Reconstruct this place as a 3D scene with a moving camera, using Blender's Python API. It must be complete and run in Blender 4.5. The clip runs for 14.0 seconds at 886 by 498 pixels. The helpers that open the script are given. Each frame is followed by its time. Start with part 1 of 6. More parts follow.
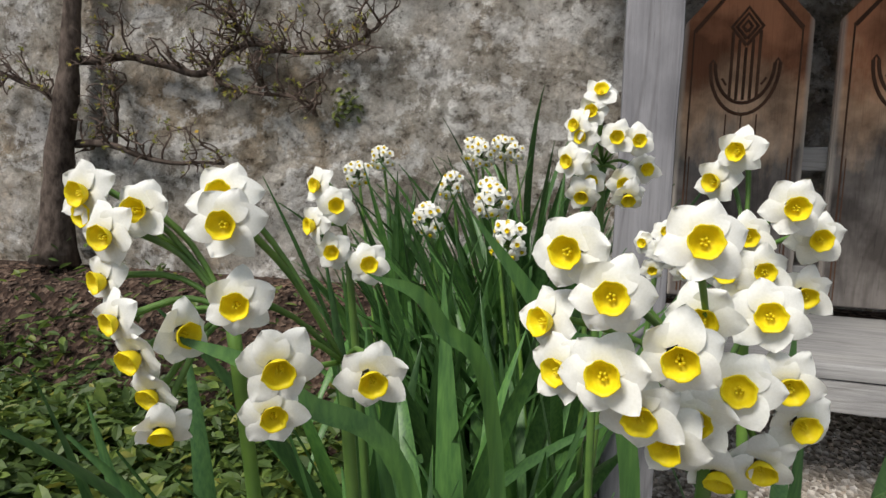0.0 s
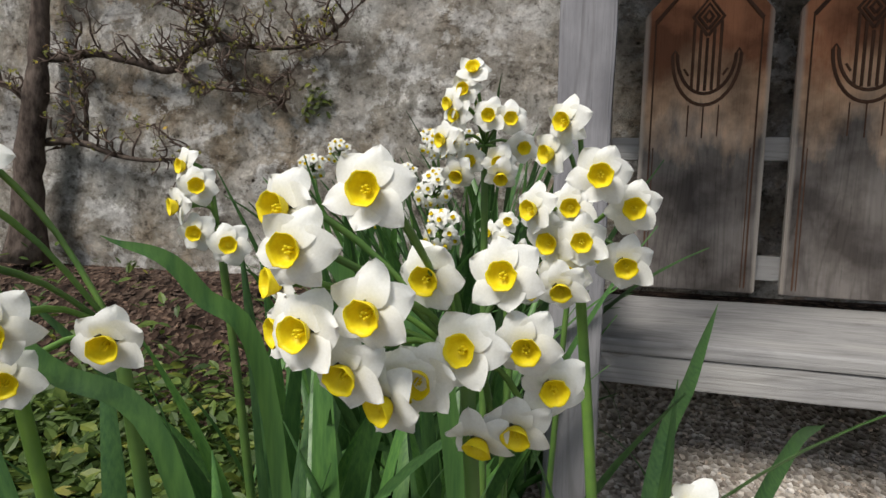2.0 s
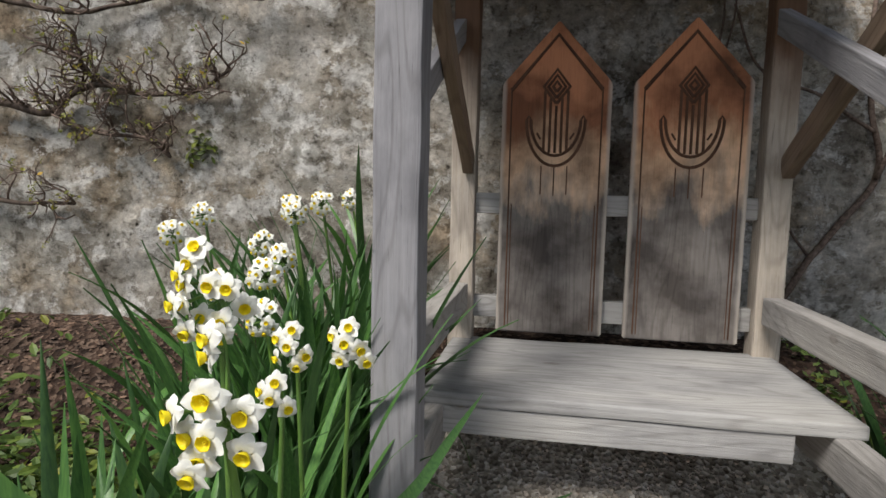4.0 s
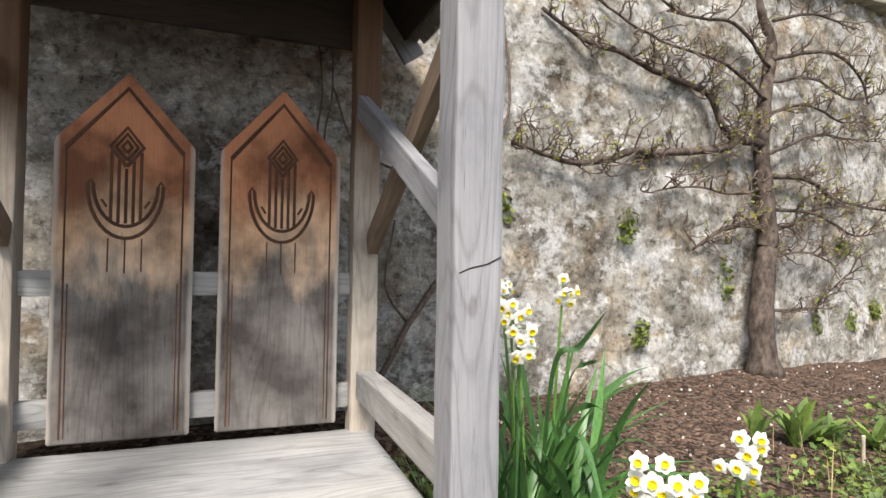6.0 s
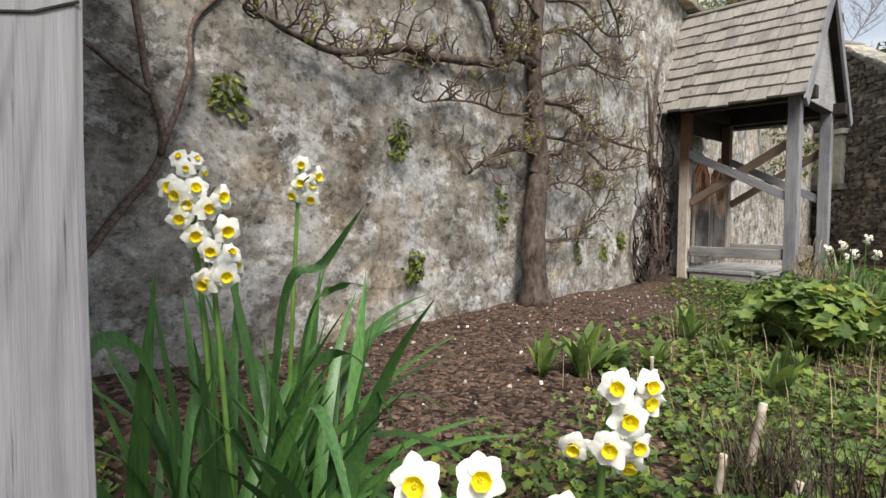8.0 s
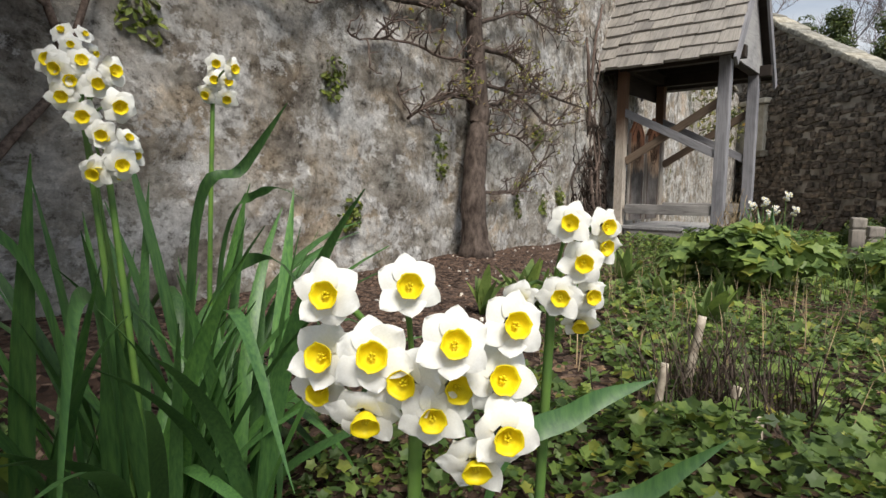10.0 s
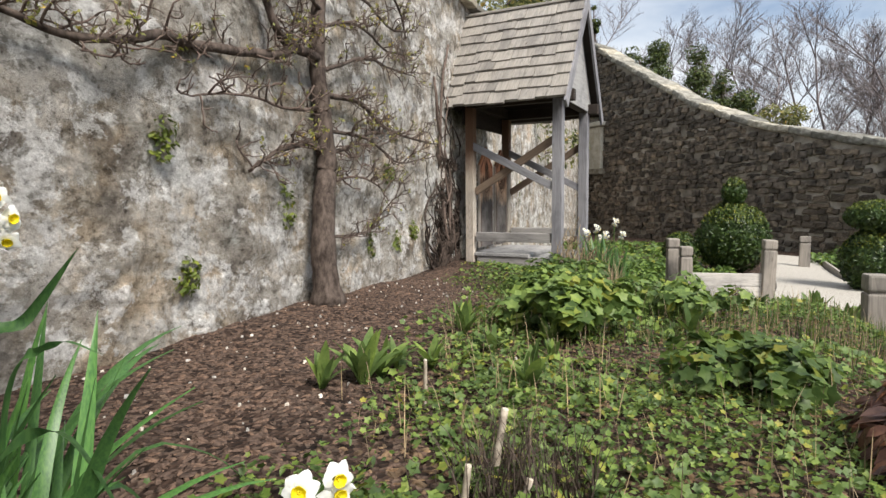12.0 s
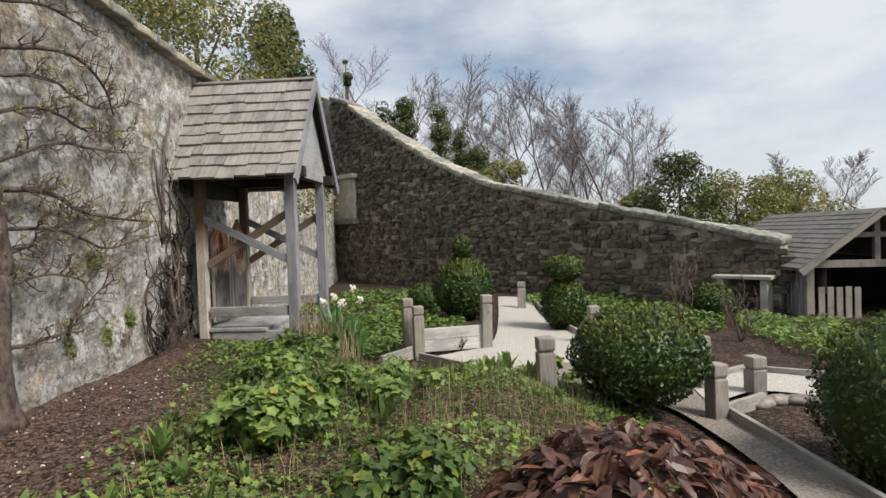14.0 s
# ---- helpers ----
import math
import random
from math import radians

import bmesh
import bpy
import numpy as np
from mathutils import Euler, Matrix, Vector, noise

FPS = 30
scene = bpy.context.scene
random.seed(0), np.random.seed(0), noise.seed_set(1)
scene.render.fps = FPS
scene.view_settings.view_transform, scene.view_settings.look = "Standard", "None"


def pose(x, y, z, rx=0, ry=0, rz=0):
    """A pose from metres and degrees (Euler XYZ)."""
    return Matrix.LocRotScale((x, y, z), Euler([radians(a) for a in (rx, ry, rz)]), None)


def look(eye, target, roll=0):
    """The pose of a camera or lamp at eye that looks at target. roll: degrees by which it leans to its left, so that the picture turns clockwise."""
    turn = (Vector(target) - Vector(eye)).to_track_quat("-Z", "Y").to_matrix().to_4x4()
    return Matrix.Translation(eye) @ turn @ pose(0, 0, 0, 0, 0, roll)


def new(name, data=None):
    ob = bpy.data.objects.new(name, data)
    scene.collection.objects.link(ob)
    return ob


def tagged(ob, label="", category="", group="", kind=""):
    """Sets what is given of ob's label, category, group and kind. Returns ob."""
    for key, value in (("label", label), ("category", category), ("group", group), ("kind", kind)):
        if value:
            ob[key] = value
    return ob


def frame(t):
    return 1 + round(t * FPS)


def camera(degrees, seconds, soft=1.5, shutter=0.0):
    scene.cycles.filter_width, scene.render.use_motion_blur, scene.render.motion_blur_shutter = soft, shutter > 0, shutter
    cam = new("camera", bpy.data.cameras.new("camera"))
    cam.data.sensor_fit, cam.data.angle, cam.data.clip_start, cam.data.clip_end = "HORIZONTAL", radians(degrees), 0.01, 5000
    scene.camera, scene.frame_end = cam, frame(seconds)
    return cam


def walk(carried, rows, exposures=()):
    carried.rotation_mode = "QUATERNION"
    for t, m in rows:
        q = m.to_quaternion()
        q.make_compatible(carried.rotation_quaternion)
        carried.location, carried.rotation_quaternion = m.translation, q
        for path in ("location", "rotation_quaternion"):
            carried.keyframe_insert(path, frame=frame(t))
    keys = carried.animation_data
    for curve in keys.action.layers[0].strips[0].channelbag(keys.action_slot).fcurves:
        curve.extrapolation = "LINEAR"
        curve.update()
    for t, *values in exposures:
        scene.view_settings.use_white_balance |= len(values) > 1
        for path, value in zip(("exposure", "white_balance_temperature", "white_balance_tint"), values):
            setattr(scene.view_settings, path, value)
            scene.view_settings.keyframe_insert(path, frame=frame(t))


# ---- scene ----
cam = camera(75.3, 14.0)
PATH = [
    (0, (-0.213, 0.683, 0.87), (-0.775, 2.592, 0.666), 1.7),
    (0.5, (-0.179, 0.706, 0.887), (-0.748, 2.614, 0.693), 1.7),
    (1, (-0.155, 0.718, 0.872), (-0.721, 2.627, 0.68), 1.6),
    (1.5, (-0.126, 0.727, 0.862), (-0.689, 2.636, 0.665), 1.5),
    (2, (-0.091, 0.724, 0.854), (-0.648, 2.633, 0.646), 1.2),
    (2.2, (-0.076, 0.721, 0.86), (-0.626, 2.632, 0.648), 1.2),
    (4.3, (0.222, 0.67, 1.078), (-0.019, 2.648, 0.911), 1.4),
    (4.5, (0.242, 0.664, 1.1), (0.094, 2.654, 0.97), 1.5),
    (5, (0.267, 0.642, 1.158), (0.418, 2.636, 1.12), 1.8),
    (5.5, (0.35, 0.679, 1.17), (0.792, 2.63, 1.196), 1.4),
    (6, (0.527, 0.832, 1.12), (1.229, 2.704, 1.157), 1.0),
    (6.5, (0.639, 0.921, 1.087), (1.541, 2.706, 1.115), 0.7),
    (7, (0.714, 1.06, 1.035), (1.832, 2.717, 1.022), 0.7),
    (7.5, (0.837, 1.216, 0.992), (2.14, 2.732, 0.934), 0.4),
    (8, (0.97, 1.37, 0.947), (2.319, 2.842, 0.841), 0.3),
    (8.5, (1.034, 1.448, 0.862), (2.416, 2.886, 0.71), 0.5),
    (8.7, (1.051, 1.466, 0.828), (2.457, 2.878, 0.655), 0.5),
    (10.8, (1.016, 1.371, 0.827), (2.563, 2.623, 0.628), 0.2),
    (11, (1.027, 1.363, 0.855), (2.598, 2.585, 0.66), 0.1),
    (11.5, (1.056, 1.334, 0.936), (2.7, 2.456, 0.745), -0.1),
    (12, (1.056, 1.293, 1.051), (2.808, 2.243, 0.878), -0.5),
    (12.5, (1.049, 1.228, 1.188), (2.901, 1.975, 1.07), -0.6),
    (13, (1.024, 1.16, 1.311), (2.941, 1.723, 1.23), -0.8),
    (13.5, (0.998, 1.07, 1.389), (2.961, 1.449, 1.329), -1.0),
    (14, (0.995, 0.907, 1.406), (2.985, 1.099, 1.355), -1.8),
]
walk(cam, [(t, look(eye, target, roll)) for t, eye, target, roll in PATH],
     exposures=[(0, 0.27), (1, 0.16), (2.2, 0.22), (4.3, 0.6), (5, 1.05), (6.5, 1.25), (7.5, 0.85), (8, 0.7), (8.7, 0.5), (10.8, 0.42), (11.5, 0.62), (12.5, 0.9), (13.2, 0.75), (14, 0.52)])

# ---- light ----
SUN_EL, SUN_AZ = radians(50), radians(208)
world = bpy.data.worlds.new("world")
scene.world = world
world.use_nodes = True
wn, wl = world.node_tree.nodes, world.node_tree.links
sky = wn.new("ShaderNodeTexSky")
sky.sky_type = "NISHITA"
sky.sun_disc = False
sky.sun_elevation, sky.sun_rotation = SUN_EL, SUN_AZ
geo_w = wn.new("ShaderNodeTexCoord")
map_w = wn.new("ShaderNodeMapping")
map_w.inputs["Scale"].default_value = (1.0, 1.0, 2.6)
cl = wn.new("ShaderNodeTexNoise")
cl.inputs["Scale"].default_value = 2.2
cl.inputs["Detail"].default_value = 7
cl.inputs["Roughness"].default_value = 0.55
ramp = wn.new("ShaderNodeValToRGB")
ramp.color_ramp.elements[0].position, ramp.color_ramp.elements[1].position = 0.28, 0.60
cloud = wn.new("ShaderNodeMix")
cloud.data_type = "RGBA"
cloud.inputs["B"].default_value = (6.7, 7.05, 7.5, 1)
wl.new(geo_w.outputs["Generated"], map_w.inputs["Vector"])
wl.new(map_w.outputs["Vector"], cl.inputs["Vector"])
wl.new(cl.outputs["Fac"], ramp.inputs["Fac"])
wl.new(ramp.outputs["Color"], cloud.inputs["Factor"])
wl.new(sky.outputs["Color"], cloud.inputs["A"])
wl.new(cloud.outputs["Result"], wn["Background"].inputs["Color"])
wn["Background"].inputs["Strength"].default_value = 0.08
sun = new("sun", bpy.data.lights.new("sun", "SUN"))
sun.data.energy, sun.data.angle, sun.data.color = 3.4, radians(20), (1.0, 0.95, 0.88)
sun.matrix_world = look((0, 0, 30), Vector((0, 0, 30)) - Vector((math.sin(SUN_AZ) * math.cos(SUN_EL), math.cos(SUN_AZ) * math.cos(SUN_EL), math.sin(SUN_EL))))


# ---- materials ----
def material(name, rough=0.8, spec=0.3):
    m = bpy.data.materials.new(name)
    m.use_nodes = True
    b = m.node_tree.nodes["Principled BSDF"]
    b.inputs["Roughness"].default_value = rough
    b.inputs["Specular IOR Level"].default_value = spec
    return m, m.node_tree.nodes, m.node_tree.links, b


def tex(nodes, links, kind="Noise", scale=5.0, stretch=(1, 1, 1), detail=6, coord="Object", rough=0.6, shift=None):
    co = nodes.new("ShaderNodeTexCoord")
    mp = nodes.new("ShaderNodeMapping")
    mp.inputs["Scale"].default_value = stretch
    links.new(co.outputs[coord], mp.inputs["Vector"])
    if shift is not None:
        links.new(shift, mp.inputs["Location"])
    t = nodes.new("ShaderNodeTex" + kind)
    t.inputs["Scale"].default_value = scale
    if kind == "Noise":
        t.inputs["Detail"].default_value = detail
        t.inputs["Roughness"].default_value = rough
    links.new(mp.outputs["Vector"], t.inputs["Vector"])
    return t


def ramp_of(nodes, links, src, stops):
    r = nodes.new("ShaderNodeValToRGB")
    els = r.color_ramp.elements
    while len(els) < len(stops):
        els.new(0.5)
    for e, (p, c) in zip(els, stops):
        e.position, e.color = p, (c if len(c) == 4 else (*c, 1))
    links.new(src, r.inputs["Fac"])
    return r.outputs["Color"]


def mix(nodes, links, a, b, fac, mode="MIX"):
    n = nodes.new("ShaderNodeMix")
    n.data_type, n.blend_type = "RGBA", mode
    for key, v in (("A", a), ("B", b), ("Factor", fac)):
        if isinstance(v, bpy.types.NodeSocket):
            links.new(v, n.inputs[key])
        elif key == "Factor":
            n.inputs[key].default_value = v
        else:
            n.inputs[key].default_value = (*v, 1)
    return n.outputs["Result"]


def bump(nodes, links, b, src, strength=0.4, dist=0.01):
    n = nodes.new("ShaderNodeBump")
    n.inputs["Strength"].default_value, n.inputs["Distance"].default_value = strength, dist
    links.new(src, n.inputs["Height"])
    if b.inputs["Normal"].is_linked:
        links.new(b.inputs["Normal"].links[0].from_socket, n.inputs["Normal"])
    links.new(n.outputs["Normal"], b.inputs["Normal"])


def rand_of(nodes, island=False):
    if island:
        return nodes.new("ShaderNodeNewGeometry").outputs["Random Per Island"]
    return nodes.new("ShaderNodeObjectInfo").outputs["Random"]


def m_simple(name, c1, c2, scale=20.0, rough=0.8, spec=0.3, stretch=(1, 1, 1), bumps=0.3, dist=0.003, vary=None):
    """Two-tone noise colour with bump; vary: island or object, shifts the value."""
    m, n, l, b = material(name, rough, spec)
    t = tex(n, l, scale=scale, stretch=stretch)
    col = ramp_of(n, l, t.outputs["Fac"], [(0.35, c1), (0.65, c2)])
    if vary:
        r = rand_of(n, vary == "island")
        v = ramp_of(n, l, r, [(0.0, (0.55, 0.55, 0.55)), (0.5, (1.0, 1.0, 1.0)), (1.0, (1.5, 1.42, 1.3))])
        col = mix(n, l, col, v, 1.0, "MULTIPLY")
    l.new(col, b.inputs["Base Color"])
    if bumps:
        bump(n, l, b, t.outputs["Fac"], bumps, dist)
    return m


def m_plaster():
    """Flaking limewash over old render and rubble: crisp patches, pocks, bedding lines and hairline cracks."""
    m, n, l, b = material("lime_plaster_rubble", 0.94, 0.15)
    warp = tex(n, l, scale=3.0, detail=1)
    sub = n.new("ShaderNodeVectorMath")
    sub.operation = "MULTIPLY_ADD"
    l.new(warp.outputs["Color"], sub.inputs[0])
    sub.inputs[1].default_value = (0.10, 0.10, 0.08)
    sub.inputs[2].default_value = (0, 0, 0)
    w = sub.outputs["Vector"]
    tone = tex(n, l, scale=3.1, detail=9, rough=0.72)
    c = ramp_of(n, l, tone.outputs["Fac"], [(0.36, (0.19, 0.168, 0.148)), (0.43, (0.34, 0.308, 0.268)), (0.50, (0.47, 0.44, 0.395)), (0.57, (0.56, 0.53, 0.49)), (0.66, (0.65, 0.625, 0.59))])
    hue = tex(n, l, scale=2.1, detail=7, rough=0.66)
    hm = ramp_of(n, l, hue.outputs["Fac"], [(0.34, (0.93, 0.99, 1.03)), (0.44, (1, 1, 1)), (0.53, (1.04, 1.0, 0.95)), (0.62, (1.14, 0.95, 0.72)), (0.72, (1.14, 0.84, 0.60))])
    c = mix(n, l, c, hm, 0.65, "MULTIPLY")
    lime = tex(n, l, scale=4.6, stretch=(1, 1, 1.15), detail=12, rough=0.74, shift=w)
    lm = ramp_of(n, l, lime.outputs["Fac"], [(0.52, (0, 0, 0)), (0.54, (0.65, 0.65, 0.65)), (0.63, (0.95, 0.95, 0.95))])
    c = mix(n, l, c, (0.80, 0.785, 0.765), lm)
    speck = tex(n, l, scale=11, stretch=(1, 1, 1.3), detail=8, rough=0.68, shift=w)
    sk = ramp_of(n, l, speck.outputs["Fac"], [(0.39, (0.48, 0.465, 0.44)), (0.435, (0.98, 0.98, 0.98)), (0.56, (1.0, 1.0, 1.0)), (0.60, (1.28, 1.28, 1.28))])
    c = mix(n, l, c, sk, 0.9, "MULTIPLY")
    bed = tex(n, l, "Voronoi", scale=2.9, stretch=(1.0, 0.4, 1.75), shift=w)
    bed.feature = "DISTANCE_TO_EDGE"
    joint = ramp_of(n, l, bed.outputs["Distance"], [(0.0, (0.52, 0.50, 0.47)), (0.035, (0.86, 0.85, 0.84)), (0.09, (1, 1, 1))])
    keep = ramp_of(n, l, hue.outputs["Fac"], [(0.42, (0, 0, 0)), (0.56, (0.75, 0.75, 0.75))])
    c = mix(n, l, c, joint, keep, "MULTIPLY")
    fine = tex(n, l, scale=26, detail=10, rough=0.78)
    fm = ramp_of(n, l, fine.outputs["Fac"], [(0.36, (0.26, 0.245, 0.23)), (0.44, (0.80, 0.79, 0.78)), (0.54, (1.02, 1.02, 1.02)), (0.66, (1.30, 1.30, 1.30))])
    c = mix(n, l, c, fm, 1.0, "MULTIPLY")
    pits = tex(n, l, "Voronoi", scale=9, shift=w)
    pm = ramp_of(n, l, pits.outputs["Distance"], [(0.05, (0.16, 0.145, 0.13)), (0.10, (0.8, 0.8, 0.8)), (0.15, (1, 1, 1))])
    rare = tex(n, l, scale=3.7, detail=3)
    rm = ramp_of(n, l, rare.outputs["Fac"], [(0.50, (0, 0, 0)), (0.58, (1, 1, 1))])
    c = mix(n, l, c, pm, rm, "MULTIPLY")
    streak = tex(n, l, scale=4.0, stretch=(1, 1, 0.14), detail=7)
    st = ramp_of(n, l, streak.outputs["Fac"], [(0.36, (0.62, 0.63, 0.60)), (0.48, (1, 1, 1))])
    c = mix(n, l, c, st, 0.25, "MULTIPLY")
    l.new(c, b.inputs["Base Color"])
    bump(n, l, b, speck.outputs["Fac"], 0.7, 0.03)
    bump(n, l, b, bed.outputs["Distance"], 0.25, 0.03)
    bump(n, l, b, lime.outputs["Fac"], 1.0, 0.07)
    bump(n, l, b, fine.outputs["Fac"], 1.0, 0.02)
    bump(n, l, b, pits.outputs["Distance"], 0.25, 0.02)
    return m


def m_wood(name, grey1, grey2, dark, axis=2, rough=0.75, warm=None):
    """Weathered timber; the grain runs along the object's axis."""
    m, n, l, b = material(name, rough, 0.25)
    st = [10.0, 10.0, 10.0]
    st[axis] = 0.35
    oi = n.new("ShaderNodeObjectInfo")
    vm = n.new("ShaderNodeVectorMath")
    vm.operation = "MULTIPLY"
    l.new(oi.outputs["Random"], vm.inputs[0])
    vm.inputs[1].default_value = (17, 31, 23)
    g = tex(n, l, scale=4.2, stretch=st, detail=9, rough=0.6, shift=vm.outputs["Vector"])
    g.inputs["Distortion"].default_value = 0.9
    st2 = [30.0, 30.0, 30.0]
    st2[axis] = 1.0
    f = tex(n, l, scale=9, stretch=st2, detail=6, shift=vm.outputs["Vector"])
    c = ramp_of(n, l, g.outputs["Fac"], [(0.24, dark), (0.36, grey1), (0.72, grey2)])
    c = mix(n, l, c, tuple((p + q) / 2 for p, q in zip(grey1, grey2)), 0.5)
    fm = ramp_of(n, l, f.outputs["Fac"], [(0.29, (0.30, 0.29, 0.28)), (0.34, (0.86, 0.86, 0.86)), (0.44, (1, 1, 1)), (0.68, (1.06, 1.06, 1.06))])
    c = mix(n, l, c, fm, 0.8, "MULTIPLY")
    blot = tex(n, l, scale=3.4, detail=7, rough=0.62, stretch=[1 if k != axis else 0.55 for k in range(3)], shift=vm.outputs["Vector"])
    bl = ramp_of(n, l, blot.outputs["Fac"], [(0.36, (0.62, 0.62, 0.64)), (0.48, (0.95, 0.95, 0.96)), (0.62, (1.16, 1.15, 1.13))])
    c = mix(n, l, c, bl, 0.8, "MULTIPLY")
    ring = tex(n, l, scale=2.2, stretch=[2.4 if k != axis else 0.30 for k in range(3)], detail=2, rough=0.4, shift=vm.outputs["Vector"])
    many = n.new("ShaderNodeMath")
    many.operation = "MULTIPLY"
    l.new(ring.outputs["Fac"], many.inputs[0])
    many.inputs[1].default_value = 120
    wave = n.new("ShaderNodeMath")
    wave.operation = "SINE"
    l.new(many.outputs["Value"], wave.inputs[0])
    figure = ramp_of(n, l, wave.outputs["Value"], [(0.0, (1.03, 1.03, 1.03)), (0.6, (0.98, 0.98, 0.98)), (0.95, (0.76, 0.75, 0.74)), (1.0, (0.70, 0.69, 0.68))])
    c = mix(n, l, c, figure, 0.6, "MULTIPLY")
    knot = tex(n, l, "Voronoi", scale=1.0, stretch=[5.5 if k != axis else 2.6 for k in range(3)], shift=vm.outputs["Vector"])
    km = ramp_of(n, l, knot.outputs["Distance"], [(0.035, (0.42, 0.36, 0.32)), (0.065, (0.86, 0.83, 0.80)), (0.075, (0.66, 0.62, 0.6)), (0.10, (1, 1, 1))])
    c = mix(n, l, c, km, 0.75, "MULTIPLY")
    if warm:
        z0, z1, wcol = warm
        co = n.new("ShaderNodeTexCoord")
        sp = n.new("ShaderNodeSeparateXYZ")
        l.new(co.outputs["Object"], sp.inputs["Vector"])
        wob = tex(n, l, scale=4.5, stretch=(1, 1, 0.6), detail=5, shift=vm.outputs["Vector"])
        ad = n.new("ShaderNodeMath")
        ad.operation = "MULTIPLY_ADD"
        l.new(wob.outputs["Fac"], ad.inputs[0])
        ad.inputs[1].default_value = 0.5
        l.new(sp.outputs["Z"], ad.inputs[2])
        mr = n.new("ShaderNodeMapRange")
        mr.inputs["From Min"].default_value, mr.inputs["From Max"].default_value = z0 + 0.25, z1 + 0.25
        l.new(ad.outputs["Value"], mr.inputs["Value"])
        w = mix(n, l, wcol, (0.20, 0.115, 0.07), g.outputs["Fac"])
        w = mix(n, l, w, fm, 0.7, "MULTIPLY")
        c = mix(n, l, c, w, mr.outputs["Result"])
    l.new(c, b.inputs["Base Color"])
    bump(n, l, b, f.outputs["Fac"], 0.45, 0.003)
    bump(n, l, b, g.outputs["Fac"], 0.5, 0.006)
    return m


def m_board(half):
    """Oak back board: grey and sooty below, tan in the middle, red-brown under the point, its sawn edges bleached."""
    m = m_wood("half_weathered_oak", (0.13, 0.116, 0.107), (0.22, 0.20, 0.186), (0.075, 0.066, 0.06))
    n, l = m.node_tree.nodes, m.node_tree.links
    b = n["Principled BSDF"]
    base = b.inputs["Base Color"].links[0].from_socket
    oi = n.new("ShaderNodeObjectInfo")
    vm = n.new("ShaderNodeVectorMath")
    vm.operation = "MULTIPLY"
    l.new(oi.outputs["Random"], vm.inputs[0])
    vm.inputs[1].default_value = (13, 7, 29)
    co = n.new("ShaderNodeTexCoord")
    sp = n.new("ShaderNodeSeparateXYZ")
    l.new(co.outputs["Object"], sp.inputs["Vector"])
    wob = tex(n, l, scale=5.5, stretch=(1, 1, 0.45), detail=7, rough=0.62, shift=vm.outputs["Vector"])
    ad = n.new("ShaderNodeMath")
    ad.operation = "MULTIPLY_ADD"
    l.new(wob.outputs["Fac"], ad.inputs[0])
    ad.inputs[1].default_value = 0.62
    l.new(sp.outputs["Z"], ad.inputs[2])
    half_z = n.new("ShaderNodeMath")
    half_z.operation = "MULTIPLY"
    l.new(ad.outputs["Value"], half_z.inputs[0])
    half_z.inputs[1].default_value = 0.82
    wood = ramp_of(n, l, half_z.outputs["Value"], [(0.74, (0.70, 0.50, 0.35)), (0.90, (0.68, 0.43, 0.27)), (0.99, (0.45, 0.20, 0.105)), (1.0, (0.44, 0.19, 0.10))])
    grain = tex(n, l, scale=9, stretch=(26, 26, 0.9), detail=6, shift=vm.outputs["Vector"])
    gm = ramp_of(n, l, grain.outputs["Fac"], [(0.34, (0.66, 0.62, 0.59)), (0.46, (1, 1, 1)), (0.68, (1.1, 1.1, 1.1))])
    wood = mix(n, l, wood, gm, 0.5, "MULTIPLY")
    up = n.new("ShaderNodeMapRange")
    up.inputs["From Min"].default_value, up.inputs["From Max"].default_value = 0.84, 0.98
    l.new(ad.outputs["Value"], up.inputs["Value"])
    c = mix(n, l, base, wood, up.outputs["Result"])
    soot = tex(n, l, scale=3.6, detail=6, rough=0.58, shift=vm.outputs["Vector"])
    sm = ramp_of(n, l, soot.outputs["Fac"], [(0.38, (0.26, 0.235, 0.225)), (0.48, (0.72, 0.70, 0.69)), (0.58, (1.18, 1.18, 1.18))])
    c = mix(n, l, c, sm, 0.8, "MULTIPLY")
    ab = n.new("ShaderNodeMath")
    ab.operation = "ABSOLUTE"
    l.new(sp.outputs["X"], ab.inputs[0])
    fray = n.new("ShaderNodeMath")
    fray.operation = "MULTIPLY_ADD"
    l.new(wob.outputs["Fac"], fray.inputs[0])
    fray.inputs[1].default_value = 0.03
    l.new(ab.outputs["Value"], fray.inputs[2])
    ed = n.new("ShaderNodeMapRange")
    ed.inputs["From Min"].default_value, ed.inputs["From Max"].default_value = half - 0.002, half + 0.010
    ed.inputs["To Max"].default_value = 0.7
    l.new(fray.outputs["Value"], ed.inputs["Value"])
    c = mix(n, l, c, (0.47, 0.42, 0.37), ed.outputs["Result"])
    l.new(c, b.inputs["Base Color"])
    return m


def m_soil(name, c1, c2, c3, scale=40):
    m, n, l, b = material(name, 0.95, 0.2)
    t = tex(n, l, "Voronoi", scale=scale, stretch=(1, 1, 1))
    f = tex(n, l, scale=2.3, detail=8)
    c = ramp_of(n, l, t.outputs["Color"], [(0.2, c1), (0.6, c2), (0.93, c3)])
    v = ramp_of(n, l, f.outputs["Fac"], [(0.35, (0.6, 0.6, 0.6)), (0.65, (1.15, 1.15, 1.15))])
    c = mix(n, l, c, v, 0.9, "MULTIPLY")
    l.new(c, b.inputs["Base Color"])
    bump(n, l, b, t.outputs["Distance"], 0.9, 0.02)
    return m


